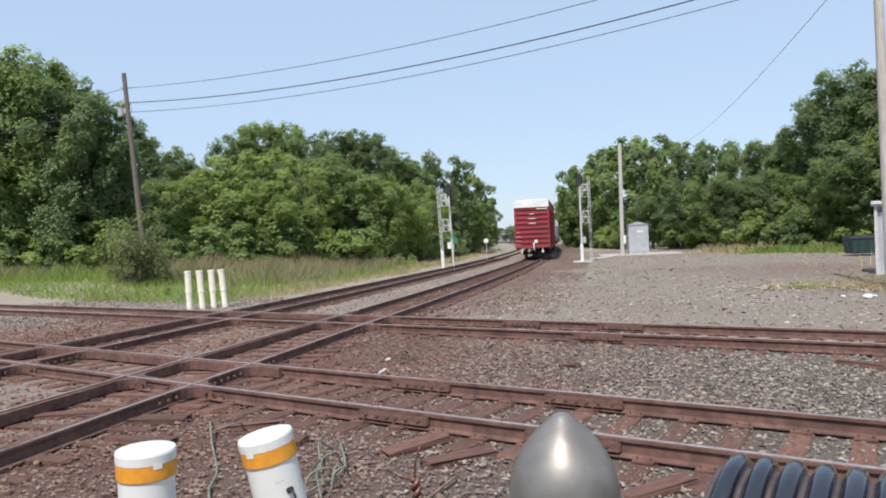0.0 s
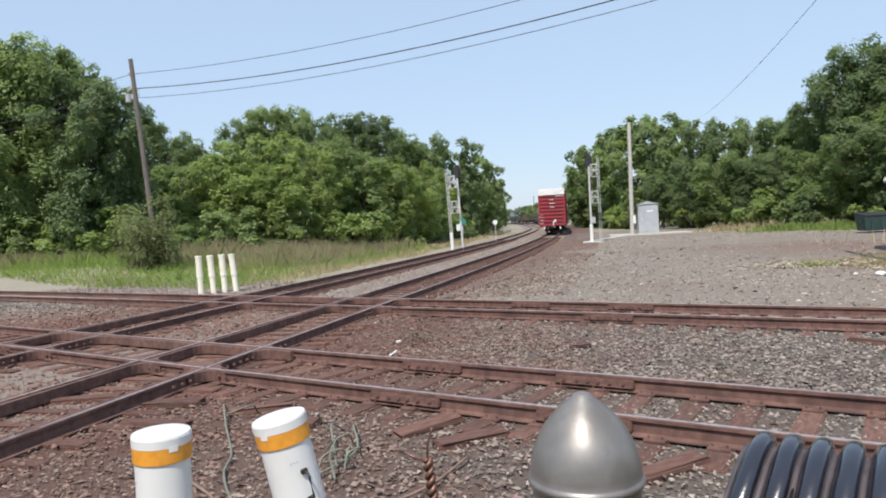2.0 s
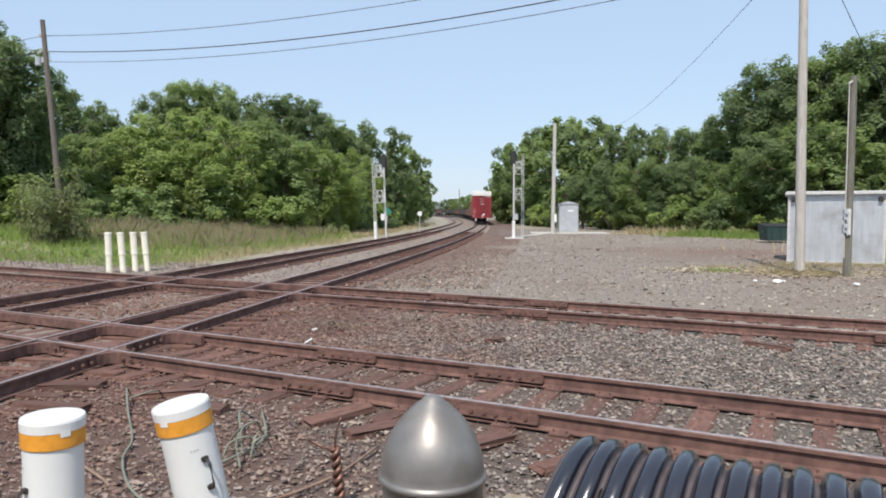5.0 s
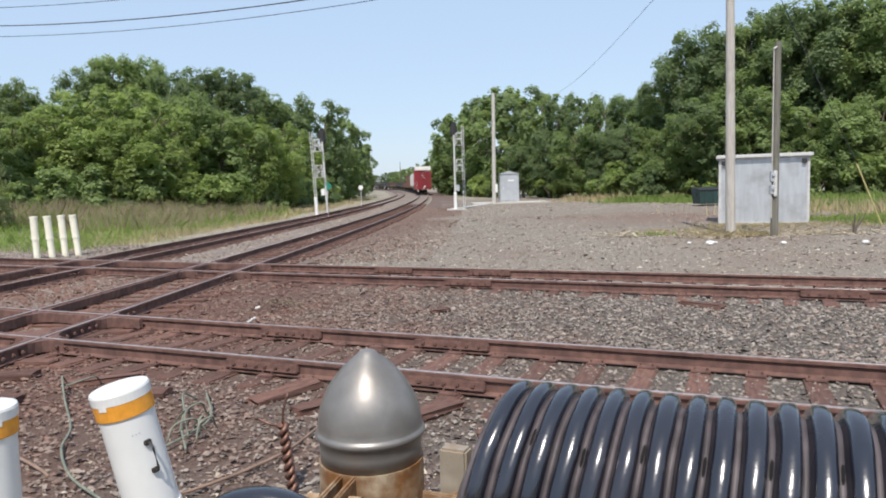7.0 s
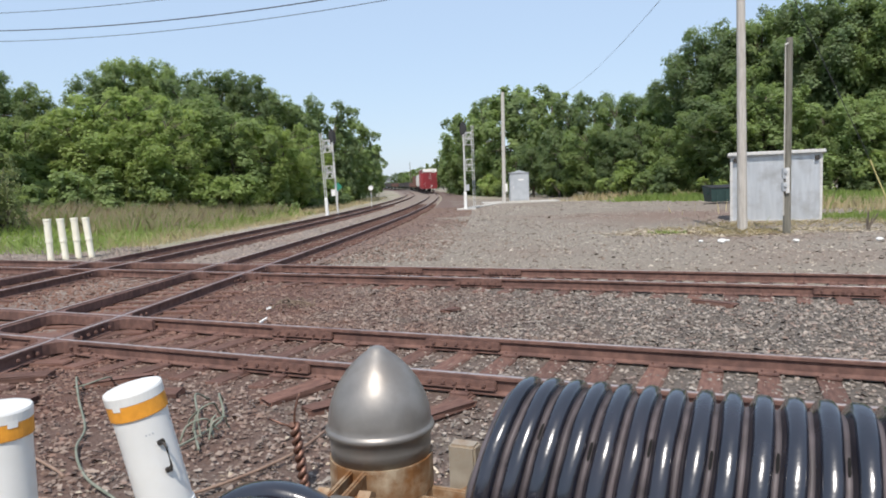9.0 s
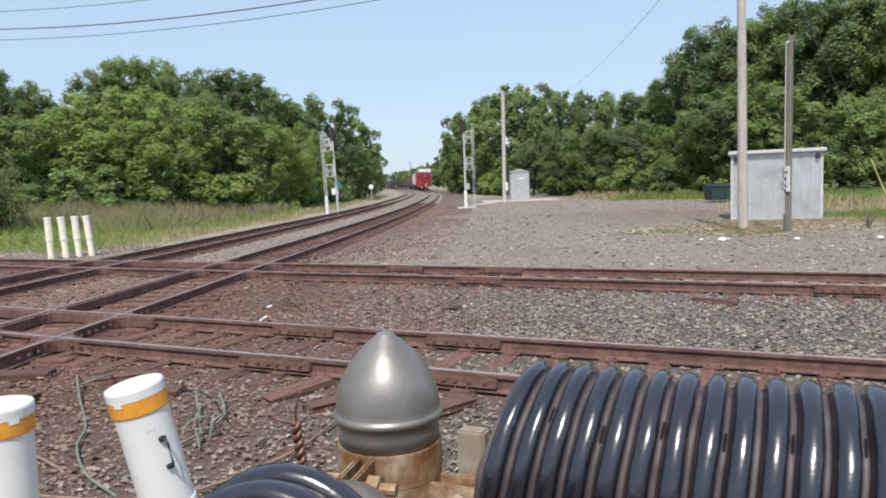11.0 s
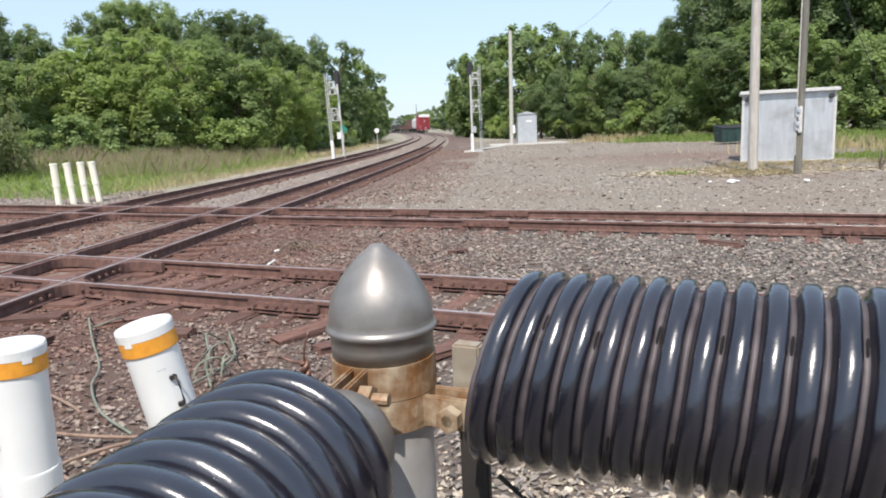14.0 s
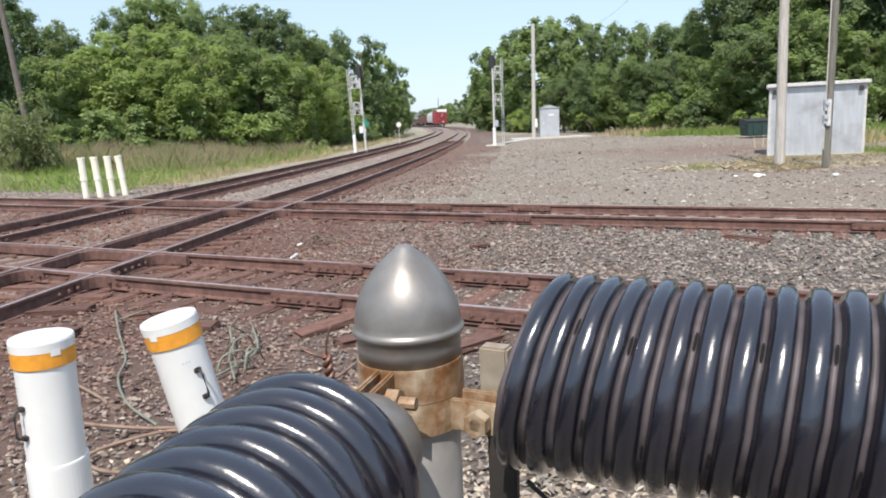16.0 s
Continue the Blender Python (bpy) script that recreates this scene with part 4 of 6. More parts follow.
def signal(m, h, ladder_dx, ladder_dy, ladder_h, label):
    t = thing("railroad_signal", label, "railroad signal", m, "signals")
    bm = bmesh.new()
    rod(bm, (0, 0, 0), (0, 0, h), 0.085, 0.07, n=14)
    part("mast", bm, M_SILVER, t, "aluminium painted mast", True)
    bm = bmesh.new()
    lathe(bm, [(0.16, 0), (0.16, 0.1), (0.13, 0.12), (0.13, 1.35), (0.10, 1.42)], 16, Matrix.Translation((ladder_dx, ladder_dy, 0)) if ladder_dx < 0 else None)
    part("mast_base", bm, M_WHITE, t, "white base casing")
    bm = bmesh.new()
    dx, dy = ladder_dx, ladder_dy
    for u in (-0.07, 0.07):
        rod(bm, (dx + u, dy, 0.0), (dx + u, dy, ladder_h), 0.03, n=6)
    for i in range(int((ladder_h - 0.5) / 0.32)):
        rod(bm, (dx - 0.12, dy, 0.6 + i * 0.32), (dx + 0.12, dy, 0.6 + i * 0.32), 0.012, n=6)
    part("ladder", bm, M_SILVER, t, "narrow metal ladder")
    for z in (h * 0.52, h * 0.87):
        bm = bmesh.new()
        box(bm, (dx / 2, dy / 2, z), (abs(dx), 0.5, 0.04), 0.005)
        for zz in (z + 0.45, z + 0.9):
            for a, b in (((0.12 * (1 if dx > 0 else -1), -0.25), (dx * 0.8, -0.25)), ((dx * 0.8, -0.25), (dx * 0.8, 0.3)), ((0.12 * (1 if dx > 0 else -1), 0.3), (dx * 0.8, 0.3))):
                rod(bm, (a[0], a[1], zz), (b[0], b[1], zz), 0.028, n=6)
        for x in (0.14 * (1 if dx > 0 else -1), dx * 0.8):
            for y in (-0.25, 0.3):
                rod(bm, (x, y, z), (x, y, z + 0.92), 0.028, n=6)
        for xa, xb in ((0.14 * (1 if dx > 0 else -1), dx * 0.8), (dx * 0.8, 0.14 * (1 if dx > 0 else -1))):
            rod(bm, (xa, -0.25, z + 0.02), (xb, -0.25, z + 0.9), 0.018, n=6)
        part("platform", bm, M_SILVER, t, "railed service platform")
    bm = bmesh.new()
    for k in range(24):     # oval back plate
        a0, a1 = k * math.pi / 12, (k + 1) * math.pi / 12
        q = [bm.verts.new((0.29 * math.cos(a), y, h + 0.4 + 0.62 * math.sin(a))) for a, y in ((a0, 0.24), (a1, 0.24), (a1, 0.28), (a0, 0.28))]
        bm.faces.new(q)
        for y in (0.24, 0.28):
            bm.faces.new([bm.verts.new(p) for p in ((0, y, h + 0.4), (0.29 * math.cos(a0), y, h + 0.4 + 0.62 * math.sin(a0)), (0.29 * math.cos(a1), y, h + 0.4 + 0.62 * math.sin(a1)))])
    head = part("signal_head", bm, M_BLACK, t, "black signal head with oval back plate")
    bm = bmesh.new()
    box(bm, (0, 0.12, h + 0.4), (0.28, 0.26, 0.95), 0.03)
    part("housing", bm, M_BLACK, head)
    bm = bmesh.new()
    box(bm, (0.2 * (1 if dx > 0 else -1), -0.05, 1.75), (0.28, 0.24, 0.5), 0.02)
    part("case", bm, M_GREYCAB if dx > 0 else M_WHITE, t, "painted junction case")
    return t


signal(pose(1.93, 55.7, 0.0), 5.95, 0.78, 1.6, 6.75, "tall railroad signal with ladder and black heads beside the lot")
signal(pose(-7.82, 52.6, 0.0, 0, -2.0, 0), 5.5, -0.72, -0.5, 6.2, "tall railroad signal with ladder beside the wooded bank")
bm = bmesh.new()
box(bm, (2.0, 56.0, 0.03), (1.5, 2.0, 0.1), 0.02, 0)
tagged(part("signal_slab", bm, M_CONC, None, "pale concrete slab at the foot of the signal"), category="slab", kind="structure")
bm = bmesh.new()
box(bm, (7.9, 70.4, 0.06), (7.6, 4.2, 0.14), 0.03)
tagged(part("cabinet_slab", bm, M_CONC, None, "pale concrete slab under the cabinet"), category="slab", kind="structure")
bm = bmesh.new()
for i in range(12):
    a = Vector((2.1, 57.4, 0.04)).lerp(Vector((5.6, 68.6, 0.05)), i / 11)
    box(bm, (a.x, a.y, 0.045), (0.85, 0.98, 0.1), 0.02, -16)
tagged(part("footpath", bm, M_CONC, None, "pale concrete cable trough covers along the lot edge"), category="path", kind="structure")


def cabinet():
    t = thing("signal_cabinet", "grey metal railroad signal cabinet with shallow pitched roof", "cabinet", pose(7.80, 69.9, 0.13))
    bm = bmesh.new()
    box(bm, (0, 0, 1.45), (1.86, 1.4, 2.75), 0.03)
    part("body", bm, M_GREYCAB, t)
    bm = bmesh.new()
    vs = [bm.verts.new(p) for p in ((-1.02, -0.8, 2.8), (1.02, -0.8, 2.8), (1.02, 0.8, 2.8), (-1.02, 0.8, 2.8), (0, -0.8, 3.08), (0, 0.8, 3.08))]
    for f in ((0, 1, 4), (2, 3, 5), (1, 2, 5, 4), (3, 0, 4, 5), (0, 3, 2, 1)):
        bm.faces.new([vs[i] for i in f])
    part("roof", bm, M_GREYCAB, t)
    bm = bmesh.new()
    box(bm, (0.05, -0.715, 1.45), (1.5, 0.03, 2.5), 0.01)
    d = part("door", bm, M_GREYCAB, t)
    bm = bmesh.new()
    box(bm, (-0.6, -0.75, 1.4), (0.06, 0.06, 0.3), 0.01)
    part("handle", bm, M_SILVER, d)
    bm = bmesh.new()
    box(bm, (0.15, -0.735, 2.15), (0.55, 0.012, 0.14))
    part("sign_bar", bm, M_WHITE, d, "white sign, not legible")
    bm = bmesh.new()
    box(bm, (0, 0, 0.04), (1.95, 1.5, 0.1), 0.01)
    part("plinth", bm, M_CONC, t)


cabinet()


def hut():
    t = thing("equipment_hut", "silver sheet metal equipment hut with flat overhanging roof", "hut", pose(14.75, 30.75, -0.06, 0, 0, -22))
    bm = bmesh.new()
    box(bm, (-0.1, 0, 1.42), (3.42, 2.6, 2.84), 0.02)
    part("wall", bm, M_ALU, t)
    for i in range(9):
        bm = bmesh.new()
        box(bm, (-1.58 + i * 0.37, -1.306, 1.42), (0.363, 0.012, 2.78), 0.003)
        part("panel", bm, M_ALU, t)
    for x in (-1.82, 1.62):
        bm = bmesh.new()
        box(bm, (x, -1.29, 1.42), (0.1, 0.08, 2.84), 0.01)
        part("corner_trim", bm, M_SILVER, t)
    bm = bmesh.new()
    box(bm, (-0.1, -0.05, 2.92), (3.75, 2.9, 0.16), 0.03)
    part("roof", bm, M_SILVER, t, "pale metal roof edge")
    for x in (-1.66, 1.46):
        bm = bmesh.new()
        box(bm, (x, -1.38, 2.66), (0.16, 0.14, 0.2), 0.02)
        part("lamp", bm, M_DARKSTEEL, t, "small dark wall lamp")
    bm = bmesh.new()
    box(bm, (-0.1, 0, 0.03), (3.55, 2.75, 0.12), 0.01)
    part("footing", bm, M_CONC, t)


hut()


def dumpster():
    t = thing("dumpster", "dark green metal dumpster at the edge of the lot", "dumpster", pose(20.0, 49.8, 0.05))
    bm = bmesh.new()
    vs = [bm.verts.new(p) for p in ((-0.95, -0.7, 0.1), (0.95, -0.7, 0.1), (0.95, 0.7, 0.1), (-0.95, 0.7, 0.1), (-1.05, -0.85, 1.05), (1.05, -0.85, 1.05), (1.05, 0.85, 1.2), (-1.05, 0.85, 1.2))]
    for f in ((0, 1, 5, 4), (1, 2, 6, 5), (2, 3, 7, 6), (3, 0, 4, 7), (0, 3, 2, 1)):
        bm.faces.new([vs[i] for i in f])
    part("body", bm, M_BIN, t)
    bm = bmesh.new()
    vs = [bm.verts.new(p) for p in ((-1.08, -0.9, 1.06), (1.08, -0.9, 1.06), (1.08, 0.9, 1.22), (-1.08, 0.9, 1.22), (-1.08, -0.9, 1.11), (1.08, -0.9, 1.11), (1.08, 0.9, 1.27), (-1.08, 0.9, 1.27))]
    for f in ((0, 1, 5, 4), (1, 2, 6, 5), (2, 3, 7, 6), (3, 0, 4, 7), (0, 3, 2, 1), (4, 5, 6, 7)):
        bm.faces.new([vs[i] for i in f])
    part("lid", bm, M_BLACK, t, "black plastic lid")
    for x in (-0.6, 0, 0.6):
        bm = bmesh.new()
        box(bm, (x, -0.8, 0.6), (0.08, 0.08, 0.9), 0.01)
        part("rib", bm, M_BIN, t)
    for x in (-1.06, 1.06):
        bm = bmesh.new()
        box(bm, (x, 0, 0.7), (0.14, 0.5, 0.16), 0.02)
        part("fork_pocket", bm, M_BIN, t)


dumpster()


def sign(m, h, r, material, n, label):
    t = thing("track_sign", label, "sign", m)
    bm = bmesh.new()
    rod(bm, (0, 0, -0.2), (0, 0, h), 0.035, n=8)
    part("stake", bm, M_SILVER, t)
    bm = bmesh.new()
    rod(bm, (0, -0.05, h), (0, -0.035, h), r, n=n)
    part("plate", bm, material, t)


sign(pose(-8.35, 56.0, 0.0, 0, 3, 0), 2.2, 0.36, M_GREEN, 4, "green diamond sign on a metal stake by the track")
sign(pose(-7.0, 70.0, 0.1), 1.9, 0.24, M_WHITE, 16, "round white sign on a stake by the track")


# ---- crossing hardware ----
GUARD = [(-0.03, 0.02), (0.03, 0.02), (0.03, 0.158), (0.022, RAIL_H - 0.006), (-0.022, RAIL_H - 0.006), (-0.03, 0.158)]


def crossing():
    t = thing("rail_crossing", "rusty bolted steel diamond where the tracks cross", "rail crossing")
    # guard rails inside each running rail through the crossing
    for off in H_TRACKS:
        for sgn in (-1, 1):
            o = off + sgn * (GAUGE / 2 - 0.105)
            s_mid = -12.0 + (off - 6.8) * -0.42
            bm = bmesh.new()
            profile_along(bm, [H_DIR * s + H_N * o + Vector((0, 0, Z_TIE)) for s in (s_mid - 3.2, s_mid, s_mid + 3.9)], GUARD)
            part("guard_rail", bm, M_RAIL, t)
    for side in D_SIDES:
        for sgn in (-1, 1):
            o = side + sgn * (GAUGE / 2 - 0.105)
            s_mid = S0 + (13.8 if side else 12.0)
            bm = bmesh.new()
            profile_along(bm, [line_at(s, o)[0] + Vector((0, 0, Z_TIE + 0.002)) for s in np.linspace(s_mid - 6.0, s_mid + 7.0, 8)], GUARD)
            part("guard_rail", bm, M_RAIL, t)
    # corner blocks and bolts where a rail of one track meets a rail of the other
    rnd = random.Random(5)
    blt = bmesh.new()
    rod(blt, (0, 0, 0), (0, 0.026, 0), 0.024, n=6)
    rod(blt, (0, 0.026, 0), (0, 0.036, 0), 0.013, n=6)
    me_bolt = bpy.data.meshes.new("track_bolt")
    blt.to_mesh(me_bolt), blt.free()
    me_bolt.materials.append(M_RAIL)
    for off in H_TRACKS:
        for a in (-1, 1):
            for side in D_SIDES:
                for b in (-1, 1):
                    n_off = off + a * GAUGE / 2
                    lo, hi = S0 - 10, S0 + 40
                    for _ in range(30):
                        mid = (lo + hi) / 2
                        p, d = line_at(mid, side + b * GAUGE / 2)
                        lo, hi = (mid, hi) if p.dot(H_N) < n_off else (lo, mid)
                    # rounded castings in the four corners, clear of the flangeways
                    nd = (line_at(mid, side + b * GAUGE / 2 + 0.1)[0] - p)
                    nd.z = 0
                    nd.normalize()
                    for sh in (-1, 1):
                        for sd in (-1, 1):
                            oh, od = sh * (0.13 if sh == -a else 0.03), sd * (0.13 if sd == -b else 0.03)
                            m2 = Matrix(((H_N.x, H_N.y), (nd.x, nd.y))).inverted() @ Vector((oh, od))
                            u = H_DIR * (sd if H_DIR.dot(nd) > 0 else -sd)
                            v = Vector((d.x, d.y, 0)).normalized() * (sh if d.dot(H_N) > 0 else -sh)
                            ln_ = 0.34 + 0.22 * max(0.0, u.dot(v))
                            pts = [Vector((0, 0, 0))] + [u * ln_ * (1 - k / 6) ** 2 + v * ln_ * (k / 6) ** 2 for k in range(7)]
                            cst = bmesh.new()
                            lo_, hi_ = [cst.verts.new((w.x, w.y, 0.02)) for w in pts], [cst.verts.new((w.x, w.y, RAIL_H - 0.007)) for w in pts]
                            cst.faces.new(hi_), cst.faces.new(lo_[::-1])
                            for k in range(8):
                                cst.faces.new((lo_[k], lo_[(k + 1) % 8], hi_[(k + 1) % 8], hi_[k]))
                            bmesh.ops.recalc_face_normals(cst, faces=cst.faces)
                            co = part("corner_casting", cst, M_RAIL, t)
                            co.matrix_basis = Matrix.Translation((p.x + m2.x, p.y + m2.y, Z_TIE))
                    s_here = p.dot(H_DIR)
                    for k in (0.35, 0.5, 0.68, -0.35, -0.5):
                        bo = link("track_bolt", me_bolt, None, t)
                        w = H_DIR * (s_here + k) + H_N * (n_off - 0.05)
                        bo.matrix_basis = Matrix.Translation((w.x, w.y, Z_TIE + 0.085)) @ Matrix.Rotation(H_ANG + math.pi, 4, "Z")
                    for k in (-0.45, -0.62, -0.8, 0.45, 0.62):
                        bo = link("track_bolt", me_bolt, None, t)
                        w = p + d * k + Vector((d.y, -d.x, 0)) * 0.05
                        bo.matrix_basis = Matrix.Translation((w.x, w.y, Z_TIE + 0.085)) @ Matrix.Rotation(math.atan2(d.y, d.x) + math.pi, 4, "Z")
    # bolted joint bars
    bar = bmesh.new()
    box(bar, (0, 0, 0.085), (0.96, 0.05, 0.095), 0.012)
    box(bar, (0, -0.02, 0.05), (0.96, 0.06, 0.025), 0.008)
    me_bar = bpy.data.meshes.new("joint_bar")
    bar.to_mesh(me_bar), bar.free()
    me_bar.materials.append(M_RAIL)
    h1, h2 = H_TRACKS
    g = GAUGE / 2
    for s, o in ((-4.8, h1 - g), (-2.7, h1 - g), (-5.5, h1 + g), (-3.2, h1 + g), (-4.9, h2 - g), (1.3, h2 - g), (-7.3, h2 + g), (-5.0, h2 + g)):
        for sgn in (-1, 1):
            j = link("joint_bar", me_bar, None, t)
            w = H_DIR * s + H_N * (o + sgn * 0.032)
            j.matrix_basis = Matrix.Translation((w.x, w.y, Z_TIE)) @ Matrix.Rotation(H_ANG + (0 if sgn < 0 else math.pi), 4, "Z")
        for k in (-0.36, -0.2, -0.06, 0.06, 0.2, 0.36):
            bo = link("track_bolt", me_bolt, None, t)
            w = H_DIR * (s + k) + H_N * (o - 0.055)
            bo.matrix_basis = Matrix.Translation((w.x, w.y, Z_TIE + 0.085)) @ Matrix.Rotation(H_ANG + math.pi, 4, "Z")


crossing()

# loose old tie pieces lying at the near rail
rnd = random.Random(21)
for s, o, ln, a in ((-4.1, 5.45, 0.75, 70), (-3.5, 5.3, 0.7, 62), (-2.5, 5.4, 0.6, 66), (-1.7, 5.3, 0.75, 64), (-0.8, 5.35, 0.7, 66), (-6.3, 5.2, 0.8, 40), (-7.6, 4.9, 0.9, 30), (-5.4, 5.0, 0.35, 20), (-6.9, 4.3, 0.9, 10), (-4.4, 9.9, 0.3, 75), (-8.9, 4.6, 1.0, 35), (-0.6, 11.4, 0.7, -28)):
    bm = bmesh.new()
    box(bm, (0, 0, 0), (ln, 0.19, 0.07), 0.012)
    for v in bm.verts:
        v.co += Vector((rnd.uniform(-.03, .03), rnd.uniform(-.02, .02), rnd.uniform(-.01, .01)))
    p = H_DIR * s + H_N * o
    ob = tagged(part("timber_piece", bm, M_TIE, None, "rust-brown broken wooden tie lying in ballast"), category="timber", group="loose timbers")
    ob.matrix_basis = Matrix.Translation((p.x, p.y, 0.035)) @ Euler((rnd.uniform(-.05, .05), rnd.uniform(-.05, .05), radians(a) + H_ANG)).to_matrix().to_4x4()


# ---- cables on the ballast ----
def cable(name, pts, r, material, label):
    bm = bmesh.new()
    sweep(bm, smooth_line([(x, y, z) for x, y, z in pts], 8), r, 8)
    tagged(part(name, bm, material, None, label, True), category="cable")


cable("signal_cable", [(-3.95, 7.3, 0.05), (-3.85, 7.05, 0.16), (-3.6, 6.6, 0.06), (-3.14, 5.81, 0.045), (-2.95, 5.3, 0.05), (-2.6, 4.75, 0.05), (-2.2, 4.35, 0.05)], 0.010, M_VERDI, "grey-green signal cable lying on ballast")
cable("signal_cable", [(-3.9, 7.1, 0.05), (-3.7, 6.9, 0.12), (-3.55, 7.1, 0.14), (-3.6, 7.3, 0.05)], 0.009, M_VERDI, "grey-green signal cable looped on ballast")
cable("signal_cable", [(-2.3, 6.5, 0.05), (-2.35, 6.3, 0.16), (-2.2, 5.9, 0.1), (-2.16, 5.7, 0.05), (-1.95, 5.2, 0.045)], 0.010, M_VERDI, "grey-green signal cable lying on ballast")
cable("signal_cable", [(-2.15, 6.45, 0.05), (-2.1, 6.2, 0.18), (-1.98, 5.9, 0.06), (-2.05, 5.5, 0.05), (-2.2, 5.1, 0.05)], 0.010, M_VERDI, "grey-green signal cable lying on ballast")
cable("ground_cable", [(-3.0, 4.5, 0.05), (-2.6, 4.36, 0.055), (-2.1, 4.3, 0.05), (-1.7, 4.4, 0.05), (-1.2, 5.0, 0.05), (-0.95, 5.75, 0.05)], 0.012, M_TANCABLE, "brown cable lying on ballast")
cable("ground_cable", [(-1.7, 4.25, 0.05), (-2.1, 4.22, 0.06), (-2.42, 3.95, 0.06), (-2.3, 3.75, 0.05), (-2.0, 3.7, 0.05), (-1.7, 3.85, 0.05)], 0.012, M_TANCABLE, "brown cable looped on ballast")
cable("ground_cable", [(-3.9, 5.6, 0.05), (-3.4, 5.3, 0.05), (-2.9, 4.9, 0.05), (-2.75, 4.75, 0.05)], 0.012, M_TANCABLE, "brown cable lying on ballast")
# a loose bundle of green bond wires curling up from the ballast
rnd = random.Random(61)
for i in range(5):
    x, y = -1.98 + rnd.uniform(-0.22, 0.22), 5.55 + rnd.uniform(-0.25, 0.25)
    a, w, h = rnd.uniform(0.6, 2.4), rnd.uniform(0.1, 0.2), rnd.uniform(0.1, 0.24)
    c, q = math.cos(a), math.sin(a)
    cable("signal_cable", [(x - c * w, y - q * w, 0.04), (x - c * w * 0.6, y - q * w * 0.6, 0.04 + h * 0.8), (x + 0.05, y, 0.04 + h), (x + c * w * 0.7, y + q * w * 0.7, 0.04 + h * 0.4), (x + c * w, y + q * w, 0.04)], 0.008, M_VERDI, "grey-green bond wire curling on the ballast")
# twigs and splinters between the tracks
M_TWIG = mat("dry_twig", (0.09, 0.06, 0.042), (0.22, 0.165, 0.12), 12, 0.9, island=0.3, bump=0.2)
brush = thing("brush_pile", "small pile of dry brown twigs on ballast", "twigs", pose(-2.62, 11.75, 0.03))
for i in range(16):
    bm = bmesh.new()
    a, w = rnd.uniform(0, 6.28), rnd.uniform(0.12, 0.32)
    x, y = rnd.uniform(-0.25, 0.25), rnd.uniform(-0.2, 0.2)
    sweep(bm, smooth_line([(x - math.cos(a) * w, y - math.sin(a) * w, 0.01), (x + rnd.uniform(-.05, .05), y, rnd.uniform(0.04, 0.16)), (x + math.cos(a) * w, y + math.sin(a) * w, rnd.uniform(0.0, 0.14))], 4), rnd.uniform(0.006, 0.013), 5)
    part("twig", bm, M_TWIG, brush)
# twisted bare cable sticking up
bm = bmesh.new()
for ph in (0, math.pi):
    pts = []
    for i in range(40):
        u = i / 39
        c = Vector((-0.98, 4.45, 0.0)).lerp(Vector((-1.04, 4.5, 0.46)), u)
        pts.append(c + Vector((math.cos(u * 26 + ph), math.sin(u * 26 + ph), 0)) * 0.02)
    sweep(bm, pts, 0.02, 8)
sweep(bm, smooth_line([(-1.04, 4.5, 0.46), (-1.03, 4.5, 0.56), (-1.0, 4.52, 0.66)], 5), 0.008, 6)
sweep(bm, smooth_line([(-1.05, 4.5, 0.44), (-1.12, 4.48, 0.47), (-1.2, 4.5, 0.5)], 5), 0.008, 6)
tagged(part("twisted_cable", bm, M_COPPER, None, "twisted brown bare cable standing up by the fence", True), category="cable")

# ---- litter ----
for x, y, sx, sy, a in ((-2.80, 10.5, 0.20, 0.03, 68), (-2.98, 11.6, 0.09, 0.05, 20)):
    bm = bmesh.new()
    box(bm, (0, 0, 0.0), (sx, sy, 0.03), 0.008)
    o = tagged(part("white_stick", bm, M_WHITE, None, "short white stick lying on ballast"), category="litter")
    o.matrix_basis = pose(x, y, 0.05, 0, -12, a)
for x, y, r in ((8.25, 20.5, 0.13), (7.79, 20.94, 0.06), (10.15, 19.9, 0.09), (12.3, 19.5, 0.1), (8.6, 20.9, 0.05)):
    bm = bmesh.new()
    bmesh.ops.create_icosphere(bm, subdivisions=2, radius=r)
    for v in bm.verts:
        v.co *= 1 + 0.25 * noise.noise(v.co * 9 + Vector((x, y, 0)))
        v.co.z *= 0.6
    o = tagged(part("white_rock", bm, M_WHITE, None, "pale rounded rock on the dirt lot"), category="rock", group="pale rocks")
    o.location = (x, y, 0.02 + r * 0.35)


